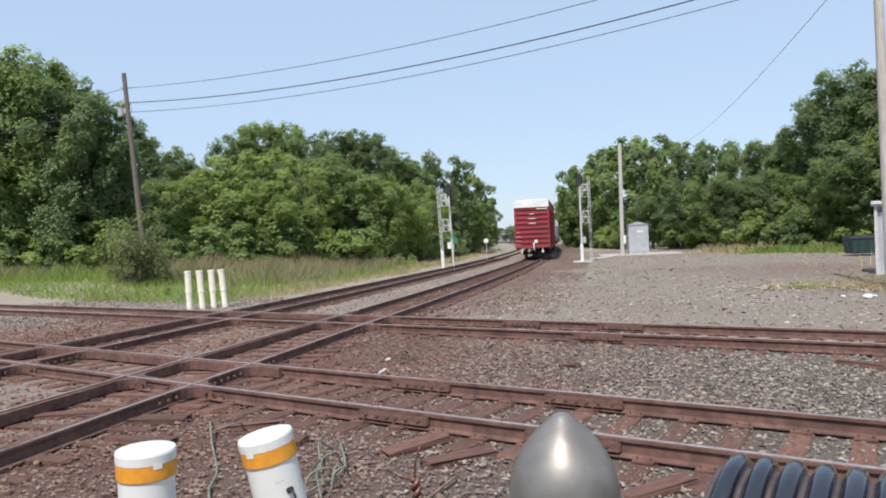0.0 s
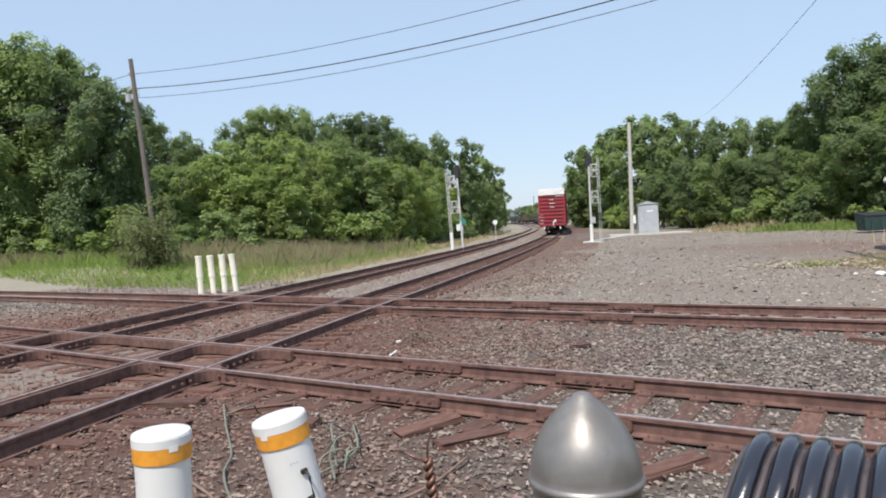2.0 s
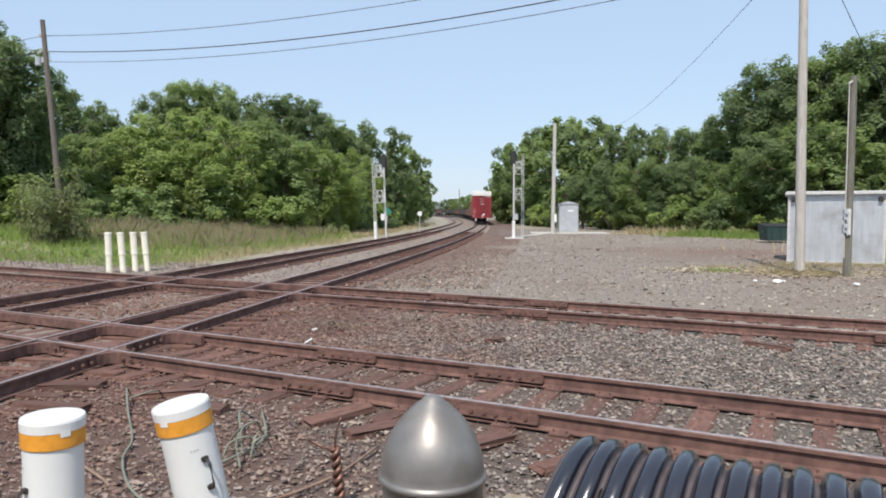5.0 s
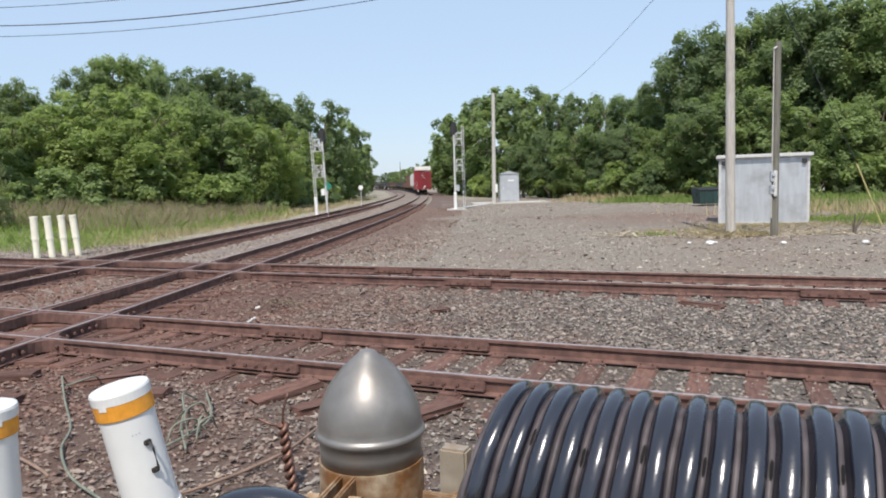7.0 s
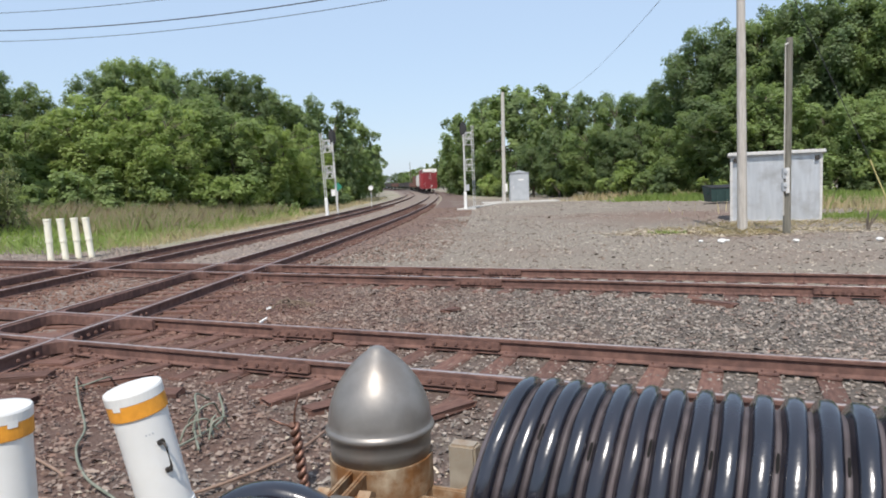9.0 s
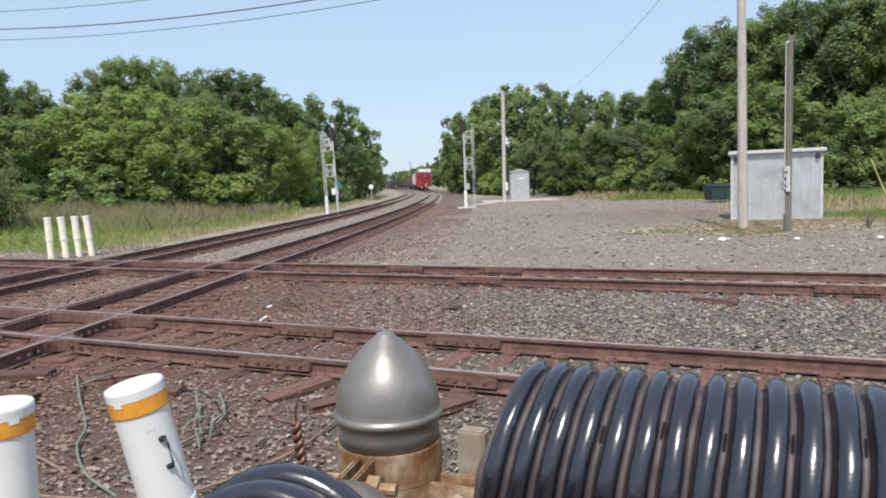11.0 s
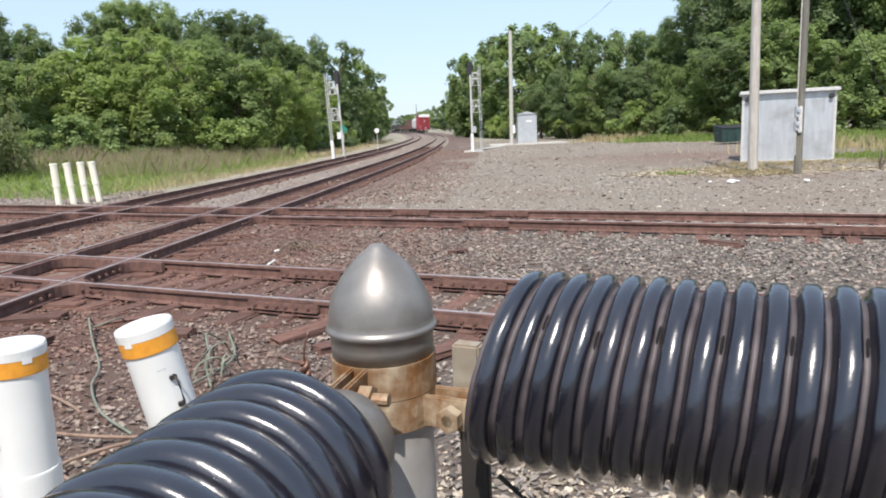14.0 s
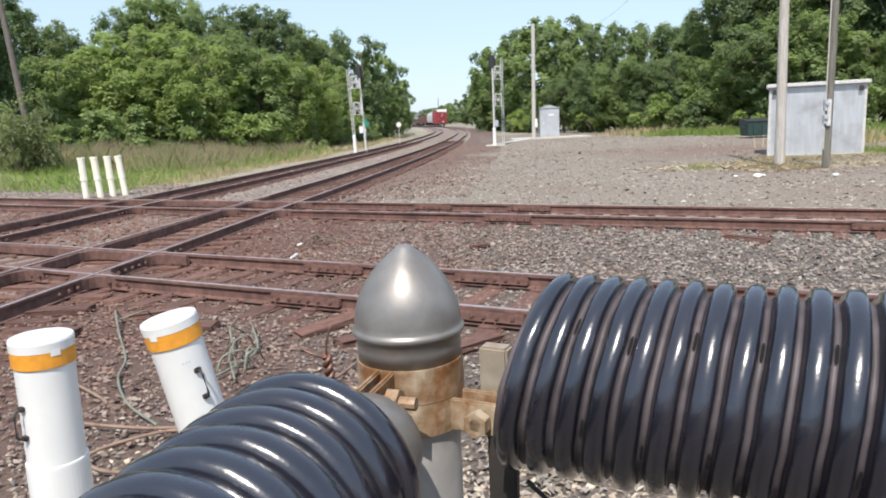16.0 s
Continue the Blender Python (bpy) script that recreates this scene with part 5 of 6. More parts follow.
# ---- loose stones ----
def stones(name, n, place, size, material, label, seed):
    """Many broken stones: jittered octahedra in one mesh."""
    rng = np.random.default_rng(seed)
    base = np.array([(1, 0, 0), (-1, 0, 0), (0, 1, 0), (0, -1, 0), (0, 0, 1), (0, 0, -1)], float)
    tri = np.array([(0, 2, 4), (2, 1, 4), (1, 3, 4), (3, 0, 4)])   # the underside is sunk in the bed
    c = place(rng, n)
    n = len(c)
    s = rng.uniform(size[0], size[1], n) * rng.choice([0.7, 1.0, 1.25], n)
    v = base[None] * (1 + rng.uniform(-0.4, 0.35, (n, 6, 3))) + rng.uniform(-0.3, 0.3, (n, 6, 3))
    v *= np.stack((rng.uniform(1.0, 1.9, n), rng.uniform(0.55, 0.95, n), rng.uniform(0.5, 0.95, n)), 1)[:, None, :]
    a = rng.uniform(0, 6.28, n)
    tilt = rng.uniform(-0.9, 0.9, n)
    x, y, z = v[:, :, 0], v[:, :, 1], v[:, :, 2]
    y, z = y * np.cos(tilt)[:, None] - z * np.sin(tilt)[:, None], y * np.sin(tilt)[:, None] + z * np.cos(tilt)[:, None]
    x, y = x * np.cos(a)[:, None] - y * np.sin(a)[:, None], x * np.sin(a)[:, None] + y * np.cos(a)[:, None]
    v = np.stack((x, y, z), 2) * s[:, None, None] + c[:, None, :]
    f = tri[None] + (np.arange(n) * 6)[:, None, None]
    me = bpy.data.meshes.new(name)
    me.vertices.add(n * 6)
    me.vertices.foreach_set("co", v.reshape(-1))
    me.loops.add(n * 12)
    me.loops.foreach_set("vertex_index", f.reshape(-1).astype(np.int32))
    me.polygons.add(n * 4)
    me.polygons.foreach_set("loop_start", (np.arange(n * 4) * 3).astype(np.int32))
    me.update()
    me.validate()
    return tagged(link(name, me, material), label, "ballast", kind="stuff")


def place_near(rng, n):
    x, y = rng.normal(size=n) * 1.6 - 0.1, 2.1 + rng.normal(size=n) * 1.0
    return np.stack((x, y, rng.uniform(-0.005, 0.022, n)), 1)


M_NEAR = mat("near_stone", (0.30, 0.245, 0.18), (0.42, 0.36, 0.28), 6, 0.9, island=0.55, bump=0.15, c3=(0.22, 0.15, 0.11), scale3=5, amount3=0.5)
RAIL_OFFS = [o + d for o in H_TRACKS for d in (-GAUGE / 2, GAUGE / 2)]


def place_h(lo, hi, s0, s1, keep_low):
    def f(rng, n):
        s, o = rng.uniform(s0, s1, n), rng.uniform(lo, hi, n)
        z = rng.uniform(-0.012, 0.022, n)
        near = np.min(np.abs(o[:, None] - np.array(RAIL_OFFS)[None]), 1)
        inside = np.min(np.abs(o[:, None] - np.array(H_TRACKS)[None]), 1) < 1.35
        ok = (near > 0.1) & (~inside | (rng.random(n) < keep_low))
        # bare soil round the crossing
        d = np.hypot(s + 12.5, o - 10)
        ok &= (d > 5.5) | (rng.random(n) < 0.45)
        z = np.where(inside, z + 0.004, z + 0.016 * (near > 0.6))
        s, o, z = s[ok], o[ok], z[ok]
        return np.stack((H_DIR.x * s + H_N.x * o, H_DIR.y * s + H_N.y * o, z), 1)
    return f


stones("ballast_stones", 21000, place_near, (0.012, 0.024), M_NEAR, "tan broken stones at the foot of the fence", 9)
stones("ballast_stones", 48000, place_h(1.6, 8.6, -9.5, 8.0, 0.9), (0.011, 0.024), M_STONE, "broken ballast stones in brown and grey", 1)
stones("ballast_stones", 84000, place_h(7.4, 15.0, -17.0, 13.0, 0.9), (0.012, 0.026), M_STONE, "broken ballast stones in brown and grey", 2)
stones("ballast_stones", 46000, place_h(1.5, 15.0, -27.0, -9.5, 0.8), (0.018, 0.036), M_STONE, "broken ballast stones stained with rust", 3)


def place_d(rng, n):
    s, o = rng.uniform(S0 + 14, S0 + 75, n), rng.uniform(-1.3, 6.7, n)
    ok = (np.min(np.abs(o[:, None] - np.array([0 + GAUGE / 2, -GAUGE / 2, 4.4 + GAUGE / 2, 4.4 - GAUGE / 2])[None]), 1) > 0.1)
    out = [line_at(a, b)[0] + Vector((0, 0, 0.01)) for a, b in zip(s[ok], o[ok])]
    return np.array([tuple(p) for p in out])


stones("ballast_stones", 16000, place_d, (0.022, 0.04), M_STONE_D, "broken ballast stones along the curved tracks", 4)


def place_shoulder(rng, n):
    s, o = rng.uniform(S0 + 19, S0 + 62, n), -1.5 - 3.4 * rng.random(n) ** 1.3
    return np.array([tuple(line_at(a, b)[0] + Vector((0, 0, 0.004))) for a, b in zip(s, o)])


M_STONE_R = mat("shoulder_stone", (0.125, 0.078, 0.06), (0.21, 0.145, 0.115), 3, 0.9, island=0.5, bump=0.1)
stones("ballast_stones", 15000, place_shoulder, (0.018, 0.036), M_STONE_R, "rust-brown stones on the shoulder of the curved track", 15)


def place_lot(rng, n):
    y = rng.uniform(9, 42, n) ** 1.0
    x = rng.uniform(-3.5, 26, n)
    o = x * H_N.x + y * H_N.y
    xr = np.interp(y, _y, _x) + 1.7 + np.where(y > 30, 1.2, 0)
    bare = np.hypot((x - 12.0), (y - 37.5) * 0.7) + 4 * np.sin(x * 0.9 + y * 0.5)
    ok = (o > 14.6) & (x > xr) & ((bare > 7.0) | (rng.random(n) < 0.25))
    x, y = x[ok], y[ok]
    return np.stack((x, y, np.array([lot_z(a, b) for a, b in zip(x, y)]) + 0.004), 1)


M_PEBBLE = mat("lot_pebble", (0.22, 0.195, 0.16), (0.38, 0.345, 0.29), 3, 0.9, island=0.6, bump=0.1, c3=(0.20, 0.16, 0.13), scale3=0.3, amount3=0.6)
M_CLOD = mat("dirt_clod", (0.12, 0.085, 0.065), (0.20, 0.155, 0.125), 4, 0.95, island=0.4, bump=0.2)


def place_verge(rng, n):
    s, o = rng.uniform(-46, -15, n), rng.uniform(15.0, 20.4, n)
    x, y = H_DIR.x * s + H_N.x * o, H_DIR.y * s + H_N.y * o
    ok = x < np.interp(y, _y, _x) - 6.8
    return np.stack((x, y, rng.uniform(-0.03, 0.0, n)), 1)[ok]


def place_lot_far(rng, n):
    y, x = rng.uniform(38, 68, n), rng.uniform(0, 28, n)
    ok = (x > np.interp(y, _y, _x) + 5.0) & ((np.hypot(x - 12.0, y - 40) > 9) | (rng.random(n) < 0.25))
    x, y = x[ok], y[ok]
    return np.stack((x, y, np.array([lot_z(a, b) for a, b in zip(x, y)])), 1)


stones("verge_stones", 22000, place_verge, (0.02, 0.042), M_STONE, "loose grey stones on the gravel verge", 12)
stones("lot_pebbles", 14000, place_lot_far, (0.02, 0.04), M_PEBBLE, "loose pale stones over the far lot", 13)
stones("lot_clods", 700, place_lot_far, (0.04, 0.08), M_CLOD, "brown dirt clods over the far lot", 14)
stones("lot_clods", 5000, place_lot, (0.02, 0.05), M_CLOD, "brown dirt clods scattered over the lot", 6)
stones("lot_pebbles", 38000, place_lot, (0.012, 0.030), M_PEBBLE, "loose grey pebbles scattered over the lot", 5)


# ---- trees ----
def leaf_mesh(name, centres, radii, per_area, size, material, rng, squash=1.0):
    """Small leaves in many flattened sprays round the lobes of a crown."""
    cs, rs = np.array(centres), np.array(radii)
    # each lobe carries a dozen sprays, most of them on its upper and outer side
    m = 15
    d = rng.normal(size=(len(rs), m, 3)) + np.array([0, 0, 0.2])
    out = cs.copy()
    out[:, 2] = 0
    d += 0.45 * (out / (np.linalg.norm(out, axis=1)[:, None] + 0.5))[:, None, :]
    d /= np.linalg.norm(d, axis=2)[:, :, None]
    sc = (cs[:, None, :] + d * (rs[:, None] * rng.uniform(0.35, 1.0, (len(rs), m)))[:, :, None] * np.array([1, 1, squash])).reshape(-1, 3)
    sr = (rs[:, None] * rng.uniform(0.28, 0.56, (len(rs), m))).reshape(-1)
    sd = d.reshape(-1, 3)
    count = np.maximum(5, sr ** 2 * per_area).astype(int)
    idx = np.repeat(np.arange(len(sr)), count)
    n = len(idx)
    g = rng.normal(size=(n, 3))
    g /= np.linalg.norm(g, axis=1)[:, None]
    g *= (rng.random(n) ** 0.45)[:, None]
    g -= sd[idx] * (np.sum(g * sd[idx], 1) * 0.45)[:, None]        # sprays are flattened
    p = sc[idx] + g * (sr[idx] * rng.choice([1.0, 1.0, 1.35], n))[:, None]
    nrm = sd[idx] * 0.6 + g * 0.45 + np.array([0, 0, 0.7]) + rng.normal(size=(n, 3)) * 0.28
    nrm /= np.linalg.norm(nrm, axis=1)[:, None]
    t = np.cross(nrm, rng.normal(size=(n, 3)))
    t /= np.linalg.norm(t, axis=1)[:, None]
    b = np.cross(nrm, t)
    s = (size * rng.uniform(0.55, 1.3, n))[:, None]
    tri = np.stack((p - t * s, p + t * s * 0.55 + b * s * 0.6, p + t * s * 0.55 - b * s * 0.6), 1)
    me = bpy.data.meshes.new(name)
    me.vertices.add(n * 3)
    me.vertices.foreach_set("co", tri.reshape(-1))
    me.loops.add(n * 3)
    me.loops.foreach_set("vertex_index", np.arange(n * 3, dtype=np.int32))
    me.polygons.add(n)
    me.polygons.foreach_set("loop_start", (np.arange(n) * 3).astype(np.int32))
    me.update()
    me.validate()
    me.materials.append(material)
    return me


def tree(seed, height, spread_, low, lobes, material, label, size=0.15, density=160, lobe=1.0):
    rng = np.random.default_rng(seed)
    rnd = random.Random(seed)
    t = thing("tree", label, "tree", group="woodland trees")
    bm = bmesh.new()
    pts = [Vector((0, 0, -0.4)), Vector((rnd.uniform(-.2, .2), rnd.uniform(-.2, .2), height * 0.3)), Vector((rnd.uniform(-.4, .4), rnd.uniform(-.4, .4), height * 0.6)), Vector((rnd.uniform(-.5, .5), rnd.uniform(-.5, .5), height * 0.85))]
    r0 = height * 0.018
    for i in range(3):
        rod(bm, pts[i], pts[i + 1], r0 * (1 - i * 0.28), r0 * (0.72 - i * 0.25), n=10)
    part("trunk", bm, M_BARK, t)
    cs, rs = [], []
    limbs = bmesh.new()
    lobes = int(lobes * 1.35)
    for i in range(lobes):
        u = (i + rnd.random()) / lobes
        z = height * (low + (0.93 - low) * u)
        wide = spread_ * (0.28 + 0.72 * math.sin(math.pi * min(1, 0.18 + 0.8 * (1 - u))) ** 0.8)
        a = i * 2.399 + rnd.uniform(-.5, .5)
        q = wide * math.sqrt(rnd.uniform(0.12, 1.0)) * rnd.choice((0.9, 1.0, 1.15))
        r = height * lobe * rnd.uniform(0.075, 0.13) * (1.12 - 0.4 * u)
        c = (q * math.cos(a), q * math.sin(a), min(z, height - r))
        cs.append(c), rs.append(r)
        if i % 2 == 0:
            base = pts[1].lerp(pts[3], max(0, u - 0.15))
            rod(limbs, base, Vector(c), r0 * 0.32, r0 * 0.1, n=6)
    part("limb_frame", limbs, M_BARK, t)
    me = leaf_mesh("crown", cs, rs, density, size, material, rng, 0.85)
    link("crown", me, None, t)
    return t


def bush(seed, material, label, density=300, size=0.13):
    rng = np.random.default_rng(seed)
    rnd = random.Random(seed)
    t = thing("bush", label, "bush", group="edge bushes")
    bm = bmesh.new()
    cs, rs = [], []
    for i in range(11):
        a, q = rnd.uniform(0, 6.28), rnd.uniform(0, 1.3)
        r = rnd.uniform(0.4, 0.8)
        z = rnd.uniform(0.3, 2.6) * (1 - q * 0.35)
        cs.append((q * math.cos(a), q * math.sin(a), z)), rs.append(r)
        rod(bm, (q * math.cos(a) * 0.15, q * math.sin(a) * 0.15, -0.3), cs[-1], 0.04, 0.015, n=5)
    part("stem", bm, M_BARK, t)
    link("crown", leaf_mesh("crown", cs, rs, density, size, material, rng, 0.9), None, t)
    return t


PARK = pose(0, -260, 0)
TREES = [tree(11, 10, 2.7, 0.12, 30, M_LEAF_A, "leafy green broadleaf tree at the wood's edge"),
         tree(12, 10, 2.3, 0.22, 28, M_LEAF_B, "tall dark green broadleaf tree in the wood"),
         tree(13, 10, 3.1, 0.08, 34, M_LEAF_C, "bright green broadleaf tree with foliage to the ground"),
         tree(14, 10, 2.5, 0.15, 30, M_LEAF_B, "dark green broadleaf tree at the wood's edge"),
         tree(15, 10, 2.9, 0.10, 32, M_LEAF_A, "full leafy green tree with uneven crown")]
TALL = [tree(21, 18, 4.3, 0.14, 46, M_LEAF_B, "tall dark green broadleaf tree in the wood", 0.2, 92, 0.9),
        tree(22, 18, 4.0, 0.20, 44, M_LEAF_A, "tall green broadleaf tree with open crown", 0.2, 92, 0.88)]
FAR = [tree(25, 10, 2.9, 0.08, 26, M_LEAF_A, "distant leafy green tree beside the line, also unseen behind the viewer", 0.22, 110),
       tree(26, 10, 2.6, 0.10, 26, M_LEAF_B, "distant dark green tree beside the line, also unseen behind the viewer", 0.22, 110)]
BUSHES = [bush(31, M_LEAF_A, "green leafy bush at the foot of the trees"), bush(32, M_LEAF_C, "bright green bush at the foot of the trees"), bush(33, M_LEAF_B, "dark green bush at the foot of the trees")]
OLIVE = [bush(35, M_LEAF_D, "sparse olive green bush round the pole", 170, 0.085)]
rt = random.Random(77)
used = {}


def put(protos, k, x, y, s, sz):
    o = protos[k]
    m = pose(x, y, ground_z(x, y), 0, 0, rt.uniform(0, 360))
    if o.name in used:
        o = copy_thing(o, m)
    else:
        used[o.name] = 1
        o.matrix_basis = m
    o.scale = (s, s, sz)


LEFT_BACK = [(-50, 48, 18), (-44, 46, 18.6), (-40.1, 46, 17.8), (-38.5, 47.5, 18.0), (-35.2, 47, 15.6), (-34.7, 49, 14.6), (-48.6, 75, 16.6), (-46.1, 78, 15.2), (-44.8, 80, 13.4), (-41, 82, 10.8), (-37.3, 78, 16.3), (-35.2, 80, 18.1), (-32.4, 82, 18.1),
             (-28.1, 78, 15.5), (-26.5, 84, 17.1), (-23.3, 84, 16.6), (-21.9, 88, 14.9), (-20.2, 90, 13.5), (-17.4, 92, 14.5), (-14.6, 98, 14.0), (-13.6, 106, 12.9), (-13.4, 121, 12.2), (-15.2, 150, 11.5), (-17.6, 190, 10.2), (-22, 240, 9)]
LEFT_FRONT = [(-40.9, 58, 8.3), (-36.8, 57, 8.5), (-34, 58, 8.9), (-31.7, 60, 9.9), (-29.8, 62, 11.6), (-27.4, 63, 11.7), (-22.9, 60, 9.7), (-21.5, 64, 11), (-19.4, 66, 10), (-17.1, 68, 9.4), (-16.2, 73, 9.1), (-25.2, 59, 8.6), (-16.2, 82, 8.5), (-43.7, 52, 6.5), (-47.9, 52, 7), (-54, 52, 9)]
RIGHT_BACK = [(11.3, 112, 17.7), (8.2, 120, 17.2), (5.8, 128, 16), (4.6, 140, 15.2), (4.0, 152, 13.4), (14.3, 108, 16.5), (16.7, 104, 15.5), (18.4, 98, 13.7), (21.2, 96, 14.2), (23.2, 92, 13.2), (25, 88, 12.6), (26.6, 84, 13), (27.2, 80, 13.4),
              (27.9, 76, 16.2), (28.9, 74, 18.2), (30.2, 72, 17.3), (32.2, 70, 17.9), (34.9, 70, 19.4), (36.6, 68, 19.3), (38.1, 66, 18.7), (39.5, 64, 18.6), (40.7, 62, 17.5), (43.7, 62, 17.4), (47, 61, 18), (51, 60, 18)]
RIGHT_FRONT = [(10.5, 98, 6.2), (12.2, 92, 7.1), (14.6, 86, 8.1), (17, 82, 8.6), (19.3, 78, 7.6), (21.5, 75, 7.8), (23.4, 72, 7.5), (25.3, 68, 8.4), (26.8, 64, 9.8), (28.8, 62, 10.4), (31, 62, 7.5), (32.8, 60, 7.5), (34.5, 58, 8.5), (37, 58, 8.2), (41, 57, 9), (45, 56, 9)]
FAR_ROW = [(4.0, 190, 10.1), (1.0, 232, 11), (-2.4, 300, 12), (-8, 380, 13), (6, 170, 11), (-40, 300, 8.4), (-38, 420, 9.2), (-22, 420, 11), (-45, 440, 12), (3, 300, 13), (-15, 460, 14), (-28, 470, 12), (-17, 360, 9.8), (-24, 440, 11.5), (-12, 330, 10.4), (-33, 460, 10.5)]
for rows, kinds, wide in ((LEFT_BACK, (1, 3, 0, 1, 4), 0.95), (LEFT_FRONT, (2, 2, 0, 2), 1.15), (RIGHT_BACK, (1, 3, 3, 1, 0), 0.95), (RIGHT_FRONT, (0, 3, 4, 1, 0), 1.2), (FAR_ROW, (0, 3, 4), 1.3)):
    for i, (x, y, h) in enumerate(rows):
        sz = (h + 0.1 - ground_z(x, y)) / 10
        protos, k = TREES, kinds[(i * 3 + i // 4) % len(kinds)]
        if y > 97:
            protos, k = FAR, i % 2
        elif h > 14.5:
            protos, k, sz = TALL, (i * 2 + i // 3) % 3 % 2, sz / 1.8
        put(protos, k, x, y, sz * wide * rt.uniform(0.92, 1.12), sz)
# an unseen belt of trees added behind the viewer darkens the pipes' low reflections
for i in range(16):
    h = rt.uniform(7.5, 10.5)
    put(FAR, i % 2, -75 + i * 10 + rt.uniform(-1.5, 1.5), -46 + rt.uniform(-4, 4), h / 10 * 1.6, h / 10)
# bushes closing the foot of the woods
EDGES = [((-54, 43.5), (-33, 45.5), 18), ((-36, 46), (-26, 52), 9), ((-50, 49), (-38, 53), 8), ((-38, 53), (-18, 60), 22), ((-18, 60), (-15, 78), 12), ((-15, 78), (-14, 115), 14), ((13, 92), (22, 70), 14), ((22, 70), (30, 58), 12), ((30, 58), (48, 52), 14), ((9, 98), (4.5, 150), 14)]
for (x0, y0), (x1, y1), n in EDGES:
    for i in range(n):
        u = (i + rt.random()) / n
        s = rt.uniform(0.7, 1.6)
        put(BUSHES, rt.choice((0, 1, 1, 0, 2)), x0 + (x1 - x0) * u + rt.uniform(-.8, .8), y0 + (y1 - y0) * u + rt.uniform(-.8, .8), s * 1.15, s)
# the bush round the leaning pole
for x, y, s in ((-23.4, 36.0, 1.25), (-22.7, 36.3, 1.0), (-24.2, 36.2, 0.95), (-23.3, 35.4, 0.85)):
    put(OLIVE, 0, x, y, s, s * 1.45)


# ---- grass ----
def blades(name, n, place, height, width, material, label, seed, lean=0.35):
    rng = np.random.default_rng(seed)
    c = place(rng, n)
    n = len(c)
    h = rng.uniform(height[0], height[1], n)
    h *= np.array([0.95 + 0.75 * noise.noise((p[0] * 0.45, p[1] * 0.3, 4)) for p in c])     # taller and shorter stands
    a = rng.uniform(0, 6.28, n)
    d = np.stack((np.cos(a), np.sin(a), np.zeros(n)), 1)
    b = rng.normal(size=(n, 2)) * lean * h[:, None]
    top = c + np.stack((b[:, 0], b[:, 1], h), 1)
    mid = c + np.stack((b[:, 0] * 0.35, b[:, 1] * 0.35, h * 0.55), 1)
    w = (width * rng.uniform(0.6, 1.3, n))[:, None]
    v = np.stack((c - d * w, c + d * w, mid + d * w * 0.8, top, mid - d * w * 0.8), 1)
    me = bpy.data.meshes.new(name)
    me.vertices.add(n * 5)
    me.vertices.foreach_set("co", v.reshape(-1))
    me.loops.add(n * 5)
    me.loops.foreach_set("vertex_index", np.arange(n * 5, dtype=np.int32))
    me.polygons.add(n)
    me.polygons.foreach_set("loop_start", (np.arange(n) * 5).astype(np.int32))
    me.update()
    me.validate()
    return tagged(link(name, me, material), label, "grass", kind="stuff")


def field(x0, x1, y0, y1, want):
    """Points of a field where want(x, y, patch) holds; patch is a slow noise."""
    def f(rng, n):
        x, y = rng.uniform(x0, x1, n), rng.uniform(y0, y1, n)
        out = [(a, b, ground_z(a, b)) for a, b in zip(x, y) if want(a, b, noise.noise((a * 0.12, b * 0.12, 5)))]
        return np.array(out)
    return f


def off_track(x, y, d):
    return x < float(np.interp(y, _y, _x)) - d and x * H_N.x + y * H_N.y > 17.1 + 0.5 * noise.noise((x * 0.4, y * 0.4, 8))


blades("field_grass", 110000, field(-70, -8, 22, 62, lambda x, y, p: off_track(x, y, 8.6) and (p < 0.45 or x < -20)), (0.12, 0.48), 0.016, M_GRASS, "long green grass in the field", 41, 0.5)
blades("field_grass", 40000, field(-60, -8, 23, 80, lambda x, y, p: off_track(x, y, 8.0) and p > -0.15 + (0.2 if x < -20 else 0)), (0.12, 0.5), 0.013, M_STRAW, "long dry straw grass in the field", 42, 0.5)
blades("field_weeds", 42000, field(-46, -9.5, 37, 62, lambda x, y, p: off_track(x, y, 10.5) and p > -0.3), (0.5, 1.15), 0.012, M_PLUME, "tall reddish seed-headed weeds before the woods", 43, 0.3)
blades("field_weeds", 16000, field(-46, -9.5, 36, 62, lambda x, y, p: off_track(x, y, 10.0)), (0.4, 1.0), 0.02, M_GRASS, "tall green weeds before the woods", 55, 0.35)
blades("verge_grass", 14000, field(-20, -8, 27, 54, lambda x, y, p: off_track(x, y, 7.6) and x > float(np.interp(y, _y, _x)) - 11.0 - 3 * p), (0.1, 0.4), 0.014, M_STRAW, "dry tan grass beside the track ballast", 56)
blades("verge_grass", 9000, field(-24, -7, 50, 130, lambda x, y, p: off_track(x, y, 8.5)), (0.15, 0.45), 0.05, M_STRAW, "dry grass along the far track verge", 44)


def around(spots, ok=lambda x, y: True):
    def f(rng, n):
        k = rng.integers(0, len(spots), n)
        s = np.array(spots)[k]
        x, y = s[:, 0] + rng.normal(size=n) * s[:, 2], s[:, 1] + rng.normal(size=n) * s[:, 3]
        return np.array([(a, b, lot_z(a, b) - 0.01) for a, b in zip(x, y) if ok(a, b)])
    return f


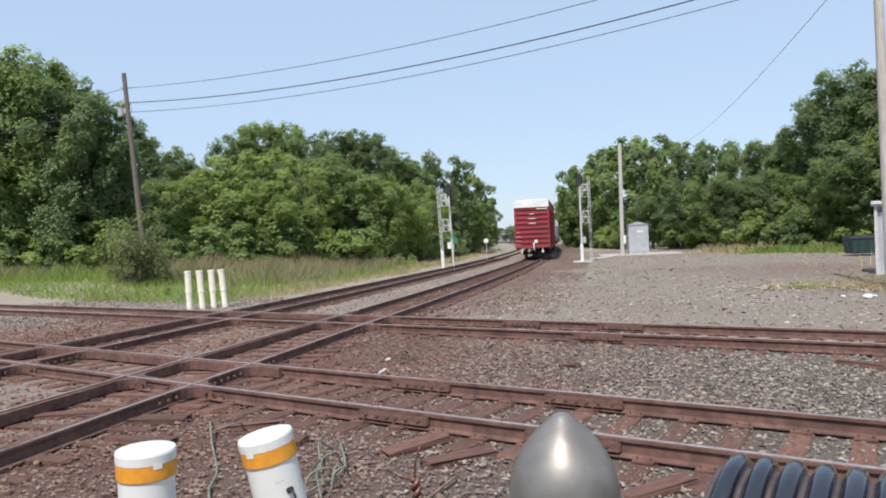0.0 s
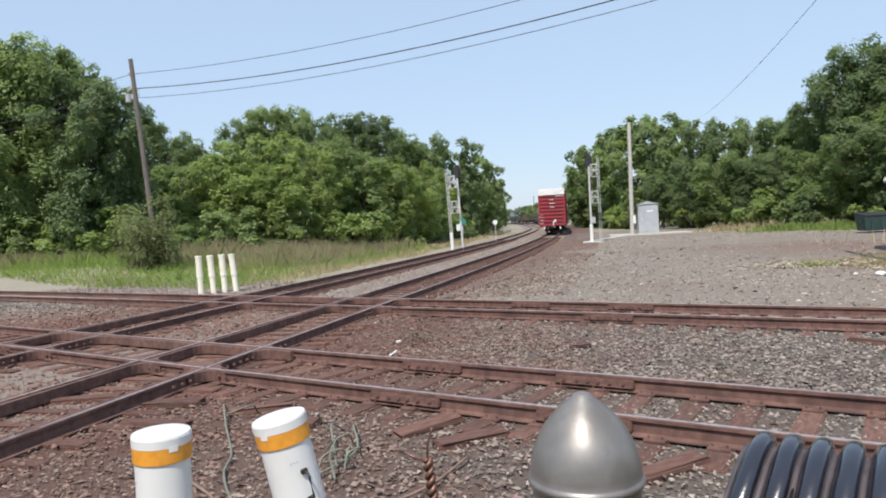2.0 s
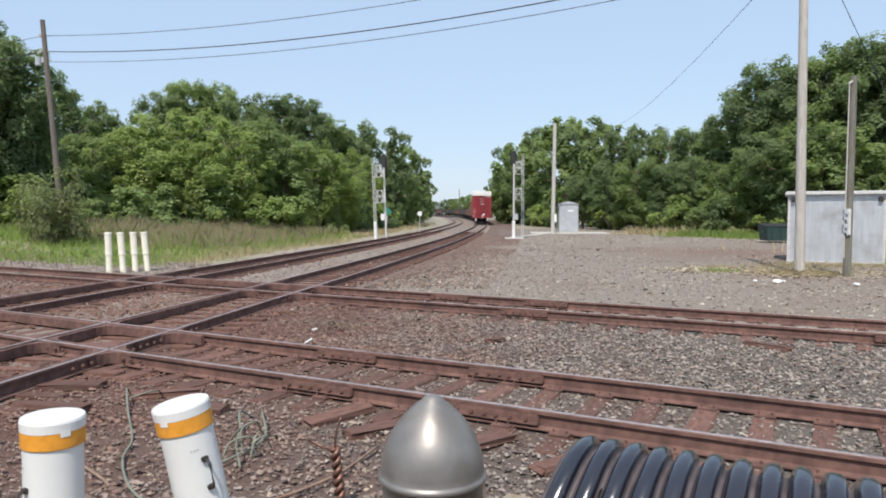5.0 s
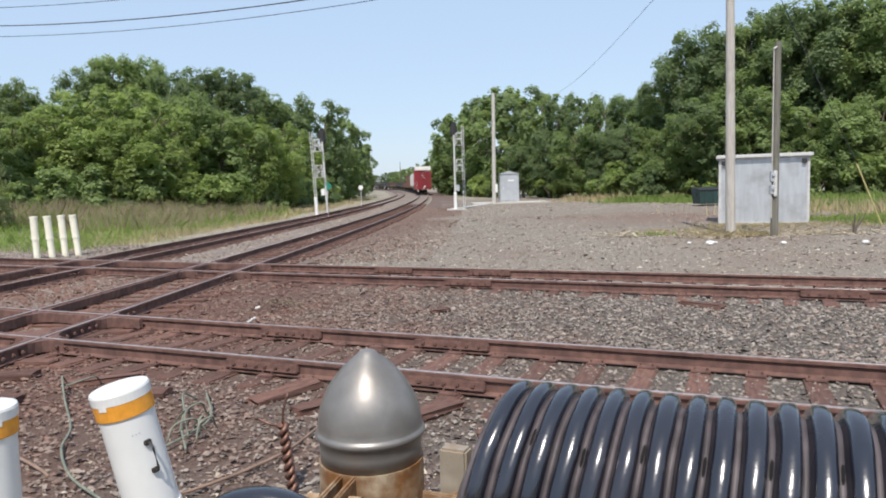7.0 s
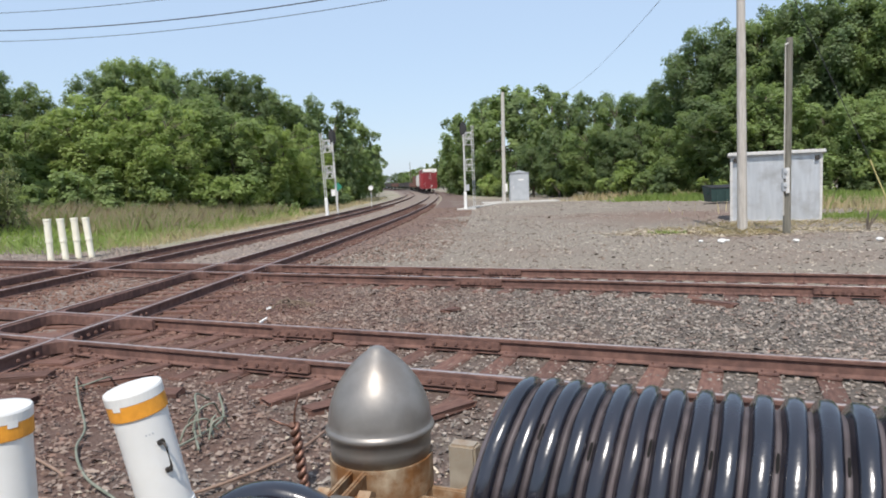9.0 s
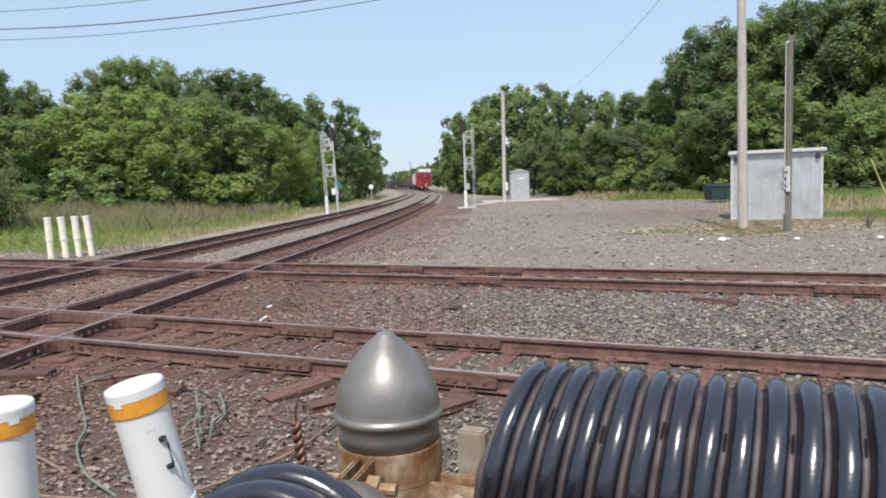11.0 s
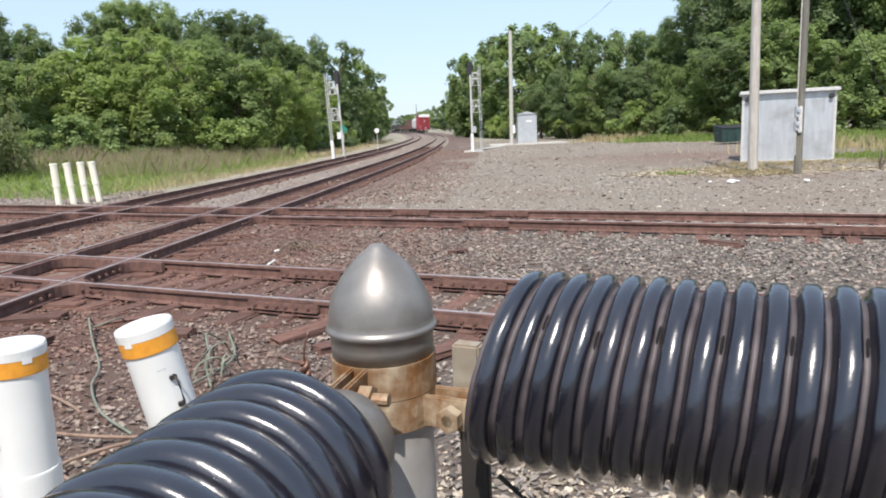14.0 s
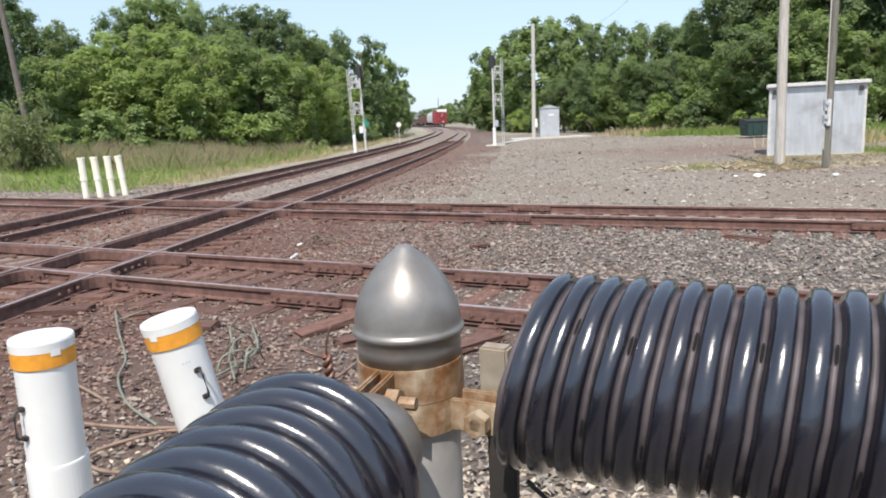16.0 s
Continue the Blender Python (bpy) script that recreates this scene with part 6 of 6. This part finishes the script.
blades("dry_tufts", 2600, around([(10.4, 23.9, 0.8, 0.5), (11.8, 24.3, 1.2, 0.7), (13.5, 27.5, 1.8, 0.9), (15.8, 27.2, 1.6, 0.8), (12.0, 27.6, 0.9, 0.8), (17.5, 26.5, 1.5, 1.2), (10.0, 26.5, 1.4, 0.5)]), (0.03, 0.22), 0.011, M_STRAW, "dry straw tufts round the poles and hut", 45, 1.5)
M_PALE = mat("bleached_straw", (0.44, 0.37, 0.27), (0.54, 0.47, 0.36), 4, 0.8, island=0.3, bump=0)
blades("straw_litter", 4200, around([(10.2, 23.6, 1.0, 0.5), (11.8, 24.0, 1.5, 0.7), (9.0, 25.6, 1.3, 0.8), (13.2, 23.4, 1.6, 0.6), (8.2, 24.6, 1.0, 0.5)]), (0.02, 0.06), 0.026, M_PALE, "pale dead straw lying flat on the lot", 52, 5.0)
blades("lot_weeds", 2200, around([(17.8, 30.5, 1.3, 0.9), (19.5, 31, 1.5, 1.0), (18.3, 28.0, 0.9, 0.5)]), (0.06, 0.3), 0.02, M_GRASS, "small green weeds on the lot", 46)
blades("lot_weeds", 130, around([(8.0, 24.8, 0.35, 0.25)]), (0.05, 0.16), 0.02, M_GRASS, "small green weed patch on the lot", 49)
blades("dry_weeds", 40, around([(-2.75, 12.0, 0.22, 0.18), (-3.3, 11.6, 0.2, 0.2)]), (0.03, 0.1), 0.008, M_PLUME, "dry dead weeds in the ballast", 50, 1.2)
blades("edge_weeds", 8000, around([(18.5, 62, 1.6, 1.2), (21.5, 59, 1.2, 0.8), (25, 57, 2.4, 1.2), (29, 52, 3, 1.5), (33, 47, 3, 2.5), (26, 40, 2.5, 2.0), (31, 40, 3, 3)]), (0.2, 0.75), 0.045, M_GRASS, "tall green weeds at the foot of the trees", 47)
blades("edge_straw", 4000, around([(16, 68.5, 2, 1.2), (21, 64.5, 2, 1.0), (27, 59.5, 2, 1.0), (22, 38, 2.5, 1.2), (24, 33, 2.5, 1.5), (28, 36, 3, 2)]), (0.2, 0.8), 0.03, M_STRAW, "dry weeds at the lot's edge", 48)
# far end of the line: a building with haze put into its grey, and a thin pole
far_house = thing("far_building", "distant building at the end of the line, haze in its grey colour", "building", pose(-38, 462, 1.0))
bm = bmesh.new()
box(bm, (0, 0, 3.2), (11, 8, 6.4), 0.05)
part("wall", bm, M_GREYCAB, far_house)
bm = bmesh.new()
vs = [bm.verts.new(p) for p in ((-6, -4.4, 6.4), (6, -4.4, 6.4), (6, 4.4, 6.4), (-6, 4.4, 6.4), (-6, 0, 7.4), (6, 0, 7.4))]
for fc in ((0, 1, 5, 4), (2, 3, 4, 5), (0, 4, 3), (1, 2, 5), (0, 3, 2, 1)):
    bm.faces.new([vs[i] for i in fc])
part("roof", bm, M_GREYCAB, far_house)
for x in (-2.5, 0, 2.5):
    bm = bmesh.new()
    box(bm, (x, -4.02, 3.4), (1.1, 0.06, 1.6), 0.02)
    part("window", bm, M_BLACK, far_house)
pole("utility_pole", Vector((-12.5, 292, 1.1)), 11.0, 0.16, 0.13, M_POLEOLD, "distant wooden utility pole beside the line")
# dark dead stump by the lot
bm = bmesh.new()
for i in range(14):
    a = i * 0.9
    rod(bm, (0, 0, 0), (0.18 * math.cos(a) + 0.15, 0.18 * math.sin(a), rnd.uniform(0.35, 0.75)), 0.035, 0.008, n=5)
o = tagged(part("dead_shrub", bm, M_BARK, None, "dark dead shrub stump on the lot"), category="shrub")
o.location = (14.15, 23.1, 0.0)

motions()
